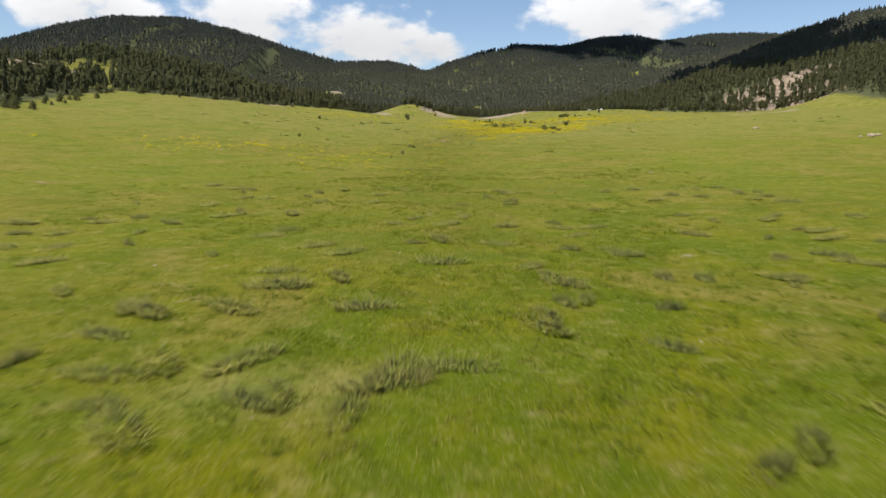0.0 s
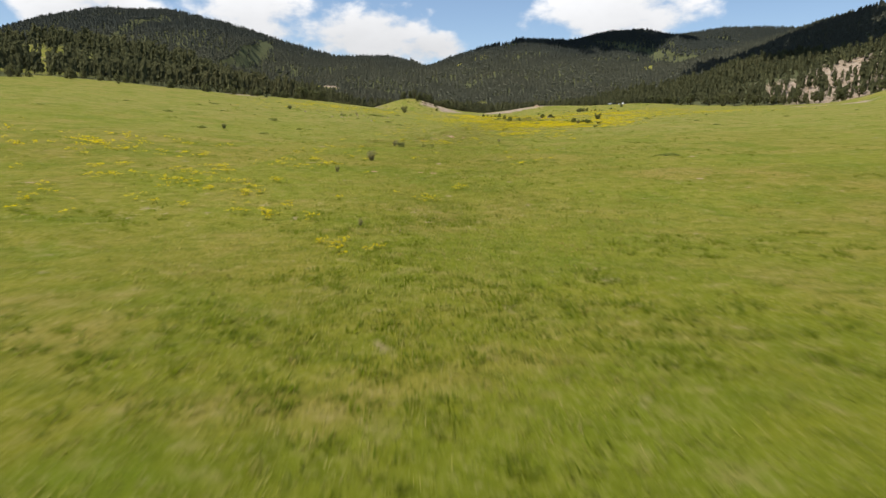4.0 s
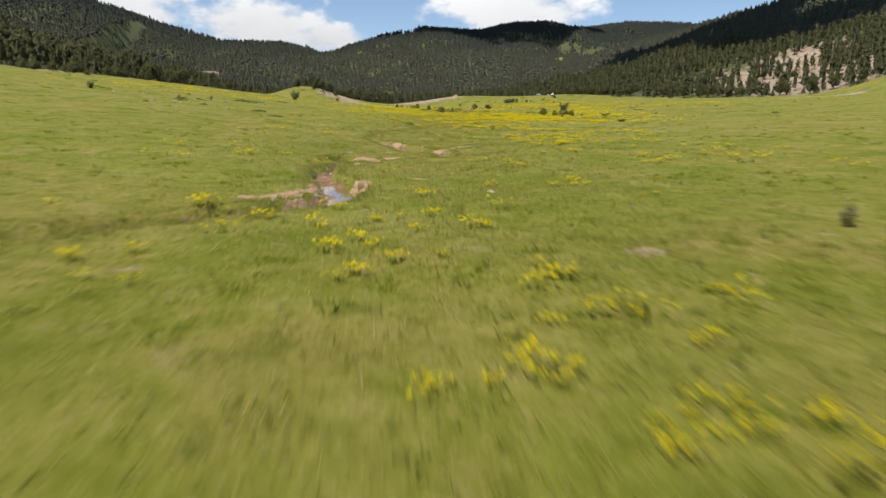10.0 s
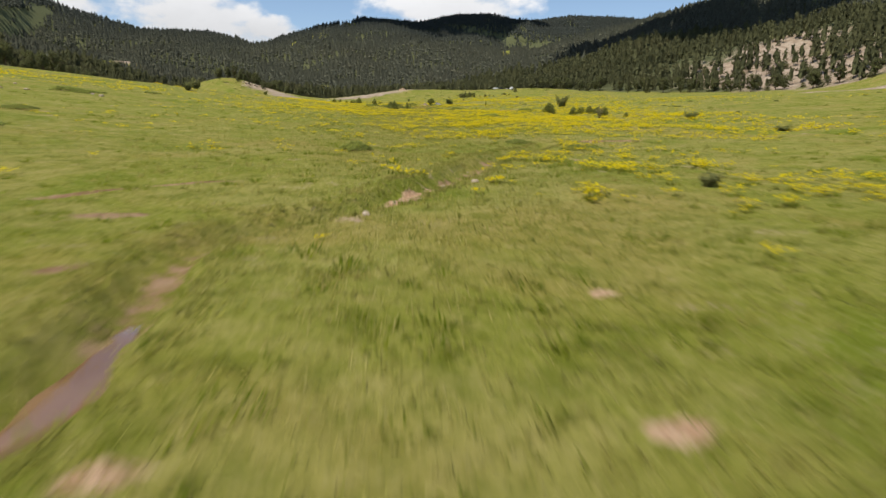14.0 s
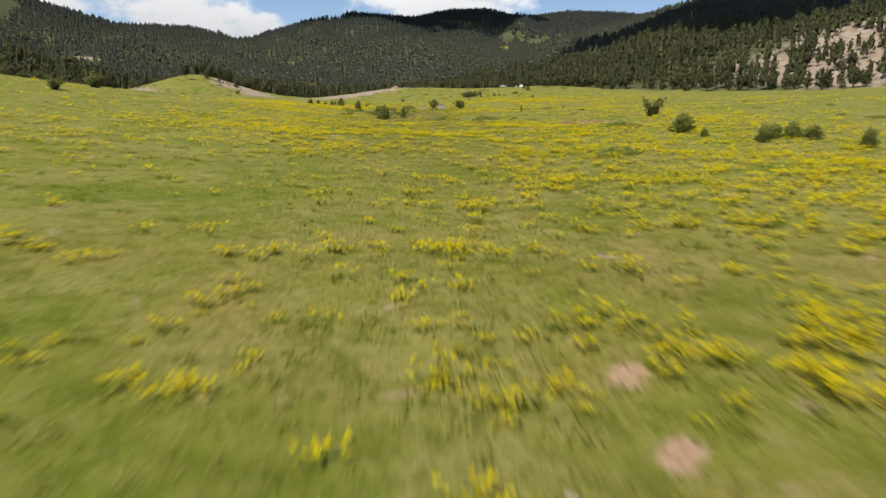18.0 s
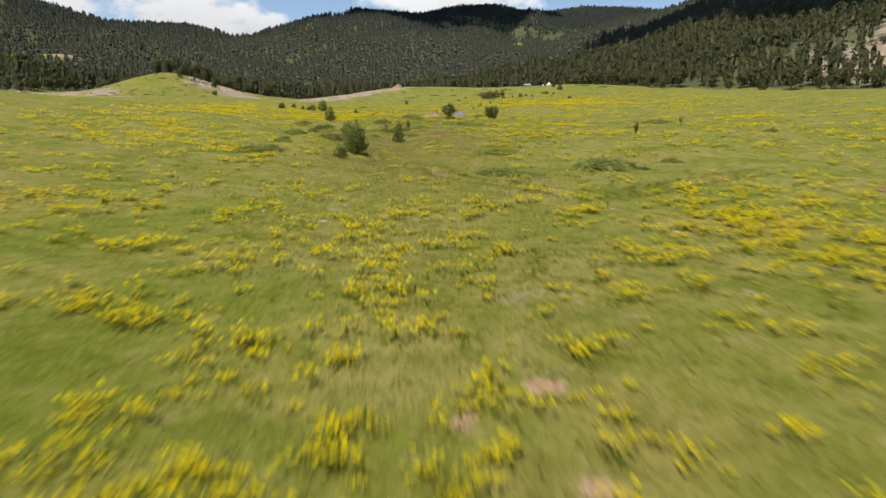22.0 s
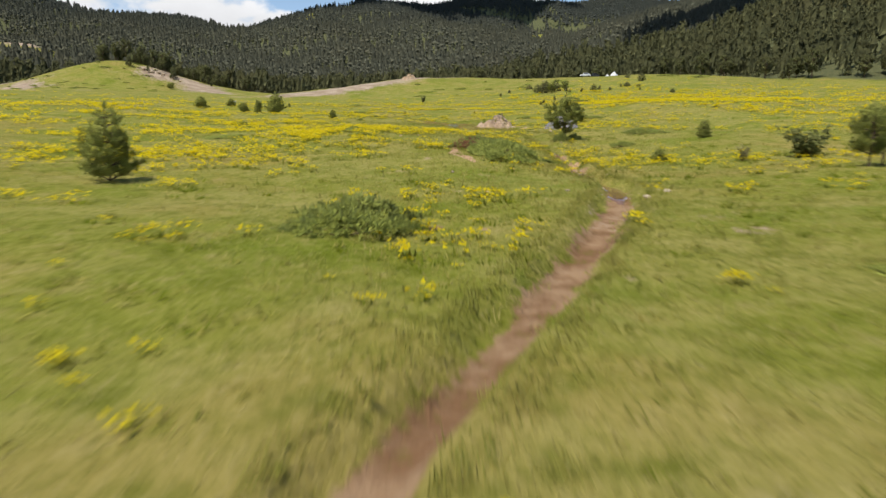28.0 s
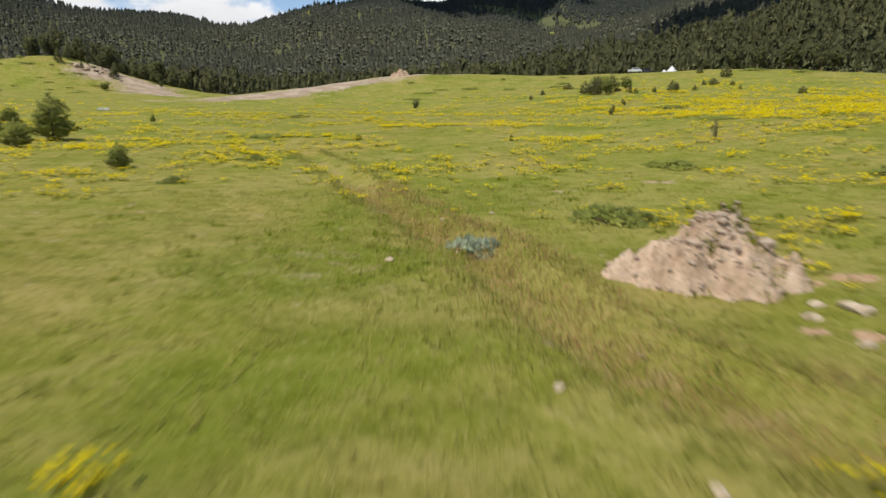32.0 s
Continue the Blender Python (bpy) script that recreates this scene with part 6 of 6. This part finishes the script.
def tent(x, y, r, h, turn, label):
    ob = thing("tent", label, "tent", "", on_ground(x, y, turn, 1.0))
    seg = 10
    a = np.arange(seg) * 2 * np.pi / seg
    rows = [(1.0, 0.0), (0.9, 0.22), (0.62, 0.5), (0.3, 0.8), (0.05, 1.0)]
    v = np.concatenate([np.stack([r * k * np.cos(a), r * k * np.sin(a), np.full(seg, h * z)], -1) for k, z in rows])
    i = (np.arange(len(rows) - 1)[:, None] * seg + np.arange(seg)).ravel()
    j = (np.arange(len(rows) - 1)[:, None] * seg + (np.arange(seg) + 1) % seg).ravel()
    part("canopy", mesh_arrays("canopy", v, np.stack([i, j, j + seg, i + seg], -1), M_CANVAS), ob)
    # No opening is cut: a solid dark wedge paints the shade inside.
    d = np.array([[-0.45, -r * 0.99, 0.02], [0.45, -r * 0.99, 0.02], [0.0, -r * 0.52, h * 0.66]])
    d2 = np.concatenate([d, d + [0, 0.06, 0]])
    part("doorway", mesh_arrays("doorway", d2, [[0, 1, 2], [5, 4, 3], [0, 3, 4], [0, 4, 1]], M_DARKCAR), ob, "dark wedge that stands for the shade inside the entrance")
    part("pole", mesh_arrays("pole", *tube((0, 0, 0), (0, 0, h * 1.06), 0.03, 0.02, 6), M_RIM), ob)


tent(174.6, 730.5, 1.7, 1.9, 20, "white bell tent pitched on the grass")
tent(169.3, 726.0, 0.8, 0.8, 70, "small white shelter tent on the grass")


def trough(x, y, turn):
    ob = thing("water_trough", "long pale concrete drinking trough on the pasture", "trough", "", on_ground(x, y, turn, 0.7))
    box("floor", ob, (2.4, 0.7, 0.12), (0, 0, 0.1), M_TROUGH, 0.02)
    for sy in (-0.36, 0.36):
        box("side_wall", ob, (2.4, 0.1, 0.5), (0, sy, 0.29), M_TROUGH, 0.02)
    for sx in (-1.16, 1.16):
        box("end_wall", ob, (0.1, 0.62, 0.5), (sx, 0, 0.29), M_TROUGH, 0.02)


trough(30.2, 657.5, 8)


# ---- flowers and grass ----
def flower_cover(x, y):
    """How thick the yellow flowers stand, 0 to 1."""
    u = x - smooth_line(y, AXIS)
    patch = np.clip(0.42 + 1.9 * fractal(x / 8.0, y / 8.0, 3, 61), 0.06, 1) * np.clip(0.8 + 1.2 * fractal(x / 2.5, y / 2.5, 2, 65), 0.2, 1.3)
    bank = np.clip(0.30 + 3.0 * fractal(x / 30.0, y / 12.0, 3, 63), 0.0, 1)
    c = 0.5 * bump(x, y, -16, 122, 9, 16) + 0.35 * bump(x, y, -45, 150, 22, 16)
    c = c + 0.30 * bump(x, y, -1, 188, 4, 8) + 0.6 * bump(x, y, 6.5, 213, 5, 10) + 0.10 * bump(x, y, -9, 205, 5, 14)
    c = c + 0.9 * bump(x, y, 18, 255, 10, 30) + 0.3 * bump(x, y, -9, 262, 5, 12)
    left = np.clip((u + 5 - 30 * np.clip((y - 350) / 60, 0, 1)) / 14, 0.10, 1)
    c = c + 1.75 * np.clip((y - 286) / 24, 0, 1) * np.clip((420 - y) / 22, 0, 1) * np.clip(1.3 - np.abs(u - 6) / 40, 0, 1) * np.maximum(left, np.clip((y - 352) / 40, 0, 1))
    c = c + 1.2 * bump(x, y, 16, 452, 13, 34) + 0.8 * bump(x, y, 64, 470, 12, 34) + 0.5 * bump(x, y, 84, 420, 14, 30)
    c = c + 0.10 * bump(x, y, 40, 440, 14, 22) + 0.5 * bump(x, y, 52, 452, 7, 14)
    c = c + 1.9 * np.clip((y - 500) / 20, 0, 1) * np.clip((612 - y) / 25, 0, 1) * np.clip(1.15 - np.abs(x - 34) / 30, 0, 1)
    c = c + 0.7 * bump(x, y, 52, 540, 8, 9)
    c = c + 1.5 * bump(x, y, 118, 618, 50, 50) + 0.8 * bump(x, y, 78, 566, 11, 18)
    c = c + bank * (0.5 * bump(x, y, 40, 640, 60, 40) + 0.5 * bump(x, y, -50, 420, 45, 40) + 0.6 * bump(x, y, 130, 500, 60, 60))
    c = c + 0.07 * np.clip((y - 120) / 60, 0, 1) * np.clip(1.2 - np.abs(u) / 20, 0, 1)
    band = np.clip((y - 290) / 20, 0, 1) * np.clip((435 - y) / 20, 0, 1)
    patch = patch + (0.08 + 0.35 * (0.7 - patch)) * band
    c = c * (1 - np.clip(1.5 * bump(x, y, 1.5, 234, 7, 9) + 1.5 * bump(x, y, -2.5, 252, 4, 7) + 0.8 * bump(x, y, 39, 441, 5, 8), 0, 0.97))
    c = c + 0.5 * bump(x, y, 47, 500, 12, 10)
    return np.clip(c, 0, 1.6) * patch * (1 - np.clip(1.3 * bump(x, y, 56, 562, 9, 15) + 1.2 * bump(x, y, 66.5, 552, 2.6, 6) + 1.2 * bump(x, y, 61.5, 550, 2.5, 4), 0, 1))


def near_brook(x, y):
    return (stream_nearness(x, y) > 0.2) | (sand_cover(x, y) > 0.3) | (spot_cover(x, y) > 0.5)


def flowers():
    """Clusters of flower heads: families of clumps about a parent plant."""
    rng = np.random.default_rng(90)
    n = 265000
    x, y = rng.uniform(-95, 205, n), rng.uniform(95, 705, n)
    keep = rng.uniform(size=n) < 0.8 * flower_cover(x, y)
    x, y = x[keep], y[keep]
    kids = np.minimum(rng.geometric(0.42, len(x)), 8)
    own = np.repeat(np.arange(len(x)), kids)
    wander = 0.15 + 0.05 * kids[own]
    x, y = x[own] + rng.normal(size=len(own)) * wander, y[own] + rng.normal(size=len(own)) * wander
    keep = (meadow_depth(x, y) > 4) & ~near_brook(x, y) & (np.hypot((x - 54.2) / 2.0, (y - 512.8) / 5.6) > 1) & (np.hypot(x - 59.9, (y - 534.6) / 0.7) > 1.8)
    x, y = x[keep], y[keep]
    u = np.abs(x - smooth_line(y, AXIS))
    z = ground(x, y)
    size = rng.lognormal(-1.66, 0.42, len(x)).clip(0.07, 0.36)
    heads, stems = [], []
    for lo, hi, nb, ns, wide, grow in ((0, 14, 16, 8, 0.068, 1.0), (14, 40, 8, 3, 0.095, 1.0), (40, 1e9, 4, 1, 0.16, 1.25)):
        pick = (u >= lo) & (u < hi)
        k, s = pick.sum(), size[pick] * grow
        c = np.stack([x[pick], y[pick], z[pick]], -1)
        j = np.clip(rng.normal(size=(k, nb, 3)), -1.8, 1.8) * [0.68, 0.68, 0.16]
        tops = (c[:, None] + j * s[:, None, None] + np.array([0, 0, 0.8]) * s[:, None, None]).reshape(-1, 3)
        big = np.repeat(np.clip(s / 0.17, 0.6, 1.5), nb) * rng.uniform(0.7, 1.2, len(tops))
        heads.append(blades(rng, tops, wide * 1.3 * big, wide * 1.15 * big, rng.uniform(0.8, 1.5, len(tops))))
        base = (c[:, None] + rng.normal(size=(k, ns, 3)) * [0.42, 0.42, 0] * s[:, None, None]).reshape(-1, 3)
        stems.append(blades(rng, base, np.repeat(s, ns) * rng.uniform(0.45, 0.85, k * ns), np.repeat(s, ns) * 0.26, rng.uniform(0.3, 1.2, k * ns)))
    tagged(new("yellow_flowers", mesh_arrays("yellow_flowers", *joined(heads), M_BLOOM)), "clumps of bright yellow flowers across the meadow", "flowers", kind="stuff")
    tagged(new("flower_stems", mesh_arrays("flower_stems", *joined(stems), M_STEM)), "green stems and leaves under the yellow flowers", "flowers", kind="stuff")


def grass():
    rng = np.random.default_rng(91)
    out = []
    for count, half, nb, tall, wide in ((60000, 9, 6, 0.17, 0.030), (60000, 40, 4, 0.18, 0.06)):
        y = rng.uniform(4, 572, count)
        u = rng.normal(0, half * 0.55, count)
        x = u + smooth_line(y, AXIS)
        ok = (stream_nearness(x, y) < 0.45) & (y > 3) & (sand_cover(x, y) < 0.5)
        d, w = line_dist(x, y, TRACK)
        ok &= (d > w * 1.1) & (spot_cover(x, y) < 0.45)
        x, y = x[ok], y[ok]
        k = len(x)
        c = np.stack([x, y, ground(x, y) - 0.01], -1)
        base = (c[:, None] + rng.normal(size=(k, nb, 3)) * [0.12, 0.12, 0]).reshape(-1, 3)
        clump = np.repeat(rng.uniform(0.6, 1.3, k), nb)
        out.append(blades(rng, base, tall * clump * rng.uniform(0.6, 1.3, k * nb), wide * clump, rng.uniform(0.45, 1.25, k * nb)))
    # longer grass that hangs over the banks
    for pts, depth, soft, bare in STREAMS:
        p = np.array(pts)
        step = np.hypot(*np.diff(p[:, :2], axis=0).T)
        k = int(step.sum() * 46)
        i = rng.choice(len(step), k, p=step / step.sum())
        s = rng.uniform(size=(k, 1))
        c = p[i] * (1 - s) + p[i + 1] * s
        d = (p[i + 1] - p[i])[:, :2] / step[i][:, None]
        off = rng.choice([-1, 1], k) * (c[:, 2] + soft * rng.uniform(0.8, 1.6, k) + rng.exponential(0.12, k))
        x, y = c[:, 0] - d[:, 1] * off, c[:, 1] + d[:, 0] * off
        ok = sand_cover(x, y) < 0.4
        x, y = x[ok], y[ok]
        k = len(x)
        base = (np.stack([x, y, ground(x, y) - 0.01], -1)[:, None] + rng.normal(size=(k, 4, 3)) * [0.05, 0.05, 0]).reshape(-1, 3)
        out.append(blades(rng, base, rng.uniform(0.08, 0.22, 4 * k), np.full(4 * k, 0.026), rng.uniform(0.2, 1.1, 4 * k)))
    v, f = joined(out)
    tagged(new("meadow_grass", mesh_arrays("meadow_grass", v, f, M_BLADE)), "short green meadow grass with straw tips", "grass", kind="stuff")


def stalks():
    """Pale flowering stalks that stand above the sward."""
    rng = np.random.default_rng(94)
    y = np.concatenate([rng.uniform(60, 572, 16000), rng.normal(452, 16, 7000), rng.normal(225, 22, 5000), rng.uniform(546, 574, 1800)])
    x = np.concatenate([rng.normal(0, 7, 16000), rng.normal(-2, 5, 7000), rng.normal(-5, 6, 5000), np.zeros(1800)]) + smooth_line(y, AXIS)
    x[-1800:] = np.interp(y[-1800:], [p[1] for p in DITCH], [p[0] for p in DITCH]) + rng.normal(0.5, 0.8, 1800)
    ok = ((stream_nearness(x, y) < 0.4) | (y > 546)) & (sand_cover(x, y) < 0.4) & (spot_cover(x, y) < 0.4) & (y > 40) & (y < 574)
    x, y = x[ok], y[ok]
    k = len(x)
    base = (np.stack([x, y, ground(x, y) - 0.01], -1)[:, None] + rng.normal(size=(k, 3, 3)) * [0.10, 0.10, 0]).reshape(-1, 3)
    v, f = blades(rng, base, rng.uniform(0.12, 0.30, 3 * k), np.full(3 * k, 0.016), rng.uniform(0.15, 0.9, 3 * k))
    seeds = (np.abs(x - 41) < 9) & (np.abs(y - 456) < 24) & (fractal(x / 3.0, y / 3.0, 2, 81) > -0.08)
    seeds |= (y > 546) & (line_dist(x, y, DITCH)[0] < 1.6)
    tops = (np.stack([x, y, ground(x, y) + 0.1], -1)[seeds][:, None] + rng.normal(size=(seeds.sum(), 5, 3)) * [0.28, 0.28, 0.02]).reshape(-1, 3)
    n = len(tops)
    heads = mesh_arrays("seed_heads", *blades(rng, tops, rng.uniform(0.06, 0.14, n), np.full(n, 0.03), rng.uniform(0.2, 0.9, n)), M_SEED)
    tagged(new("seed_heads", heads), "reddish brown seed heads over the grass by the brook and the ditch", "grass", kind="stuff")
    tagged(new("grass_stalks", mesh_arrays("grass_stalks", v, f, M_STRAW)), "thin straw pale grass stalks above the turf", "grass", kind="stuff")


def tussocks():
    """Darker, broader tufts that stand out of the turf, in loose groups."""
    rng = np.random.default_rng(92)
    y = np.concatenate([rng.uniform(6, 110, 6000), rng.uniform(90, 570, 5000), rng.uniform(60, 640, 9000)])
    u = np.concatenate([rng.normal(0, 16, 11000), rng.uniform(-95, 120, 9000)])
    x = u + smooth_line(y, AXIS)
    ok = (stream_nearness(x, y) < 0.4) & (sand_cover(x, y) < 0.3) & (fractal(x / 6, y / 6, 2, 77) > 0.02)
    x, y = x[ok], y[ok]
    k, nb = len(x), 20
    c = np.stack([x, y, ground(x, y) - 0.01], -1)
    a = rng.uniform(0, 6.28, (k, nb))
    s1 = rng.lognormal(0.0, 0.4, k).clip(0.5, 2.2) * np.where(np.abs(x - smooth_line(y, AXIS)) > 24, 1.5, 1.0)
    r = 0.24 * np.sqrt(rng.uniform(0, 1, (k, nb))) * s1[:, None]
    base = (c[:, None] + np.stack([r * np.cos(a), r * np.sin(a), 0 * r], -1)).reshape(-1, 3)
    s = np.repeat(np.sqrt(s1), nb)
    v, f = blades(rng, base, 0.19 * s * rng.uniform(0.7, 1.2, k * nb), 0.045 * s, rng.uniform(0.5, 1.2, k * nb), a.ravel())
    tagged(new("grass_tussocks", mesh_arrays("grass_tussocks", v, f, M_TUSSOCK)), "darker green grass tussocks in the turf", "grass", kind="stuff")


# ---- fair-weather clouds overhead, whose shadows lie on the mountains ----
def cloud(x, y, z, rx, ry, seed):
    """A flat-based heap cloud of many rounded billows."""
    r = np.random.default_rng(seed)
    n = Nodes("cloud_white")
    white = n.done((0.9, 0.9, 0.9), 1.0, None, 0.0, leaf=0.3)
    bm = bmesh.new()
    for _ in range(26):
        a, d = r.uniform(0, 6.28), math.sqrt(r.uniform(0, 1))
        size = r.uniform(0.22, 0.42) * min(rx, ry) * (1.2 - 0.5 * d)
        at = Matrix.Translation((x + rx * d * math.cos(a), y + ry * d * math.sin(a), z + 0.25 * size)) @ Matrix.Diagonal((1.3, 1.3, 0.6, 1))
        bmesh.ops.create_icosphere(bm, subdivisions=2, radius=size, matrix=at)
    for v in bm.verts:
        v.co += Vector(noise.noise_vector(v.co / 60.0)) * 26 + Vector(noise.noise_vector(v.co / 22.0)) * 9
    me = bpy.data.meshes.new("cloud")
    bm.to_mesh(me)
    bm.free()
    me.materials.append(white)
    tagged(new("cloud", me), "white fair-weather cloud drifting over the mountains", "cloud", kind="structure")


def over(x, y, ground_z, rise):
    """Where a cloud must float for its shadow to lie on this slope."""
    k = rise / math.sin(sh)
    return x + k * math.sin(sa) * math.cos(sh), y + k * math.cos(sa) * math.cos(sh), ground_z + rise


cloud(*over(430, 1900, 250, 1100), 330, 170, 1)
cloud(*over(470, 930, 130, 1100), 130, 190, 2)

flowers()
grass()
stalks()
tussocks()
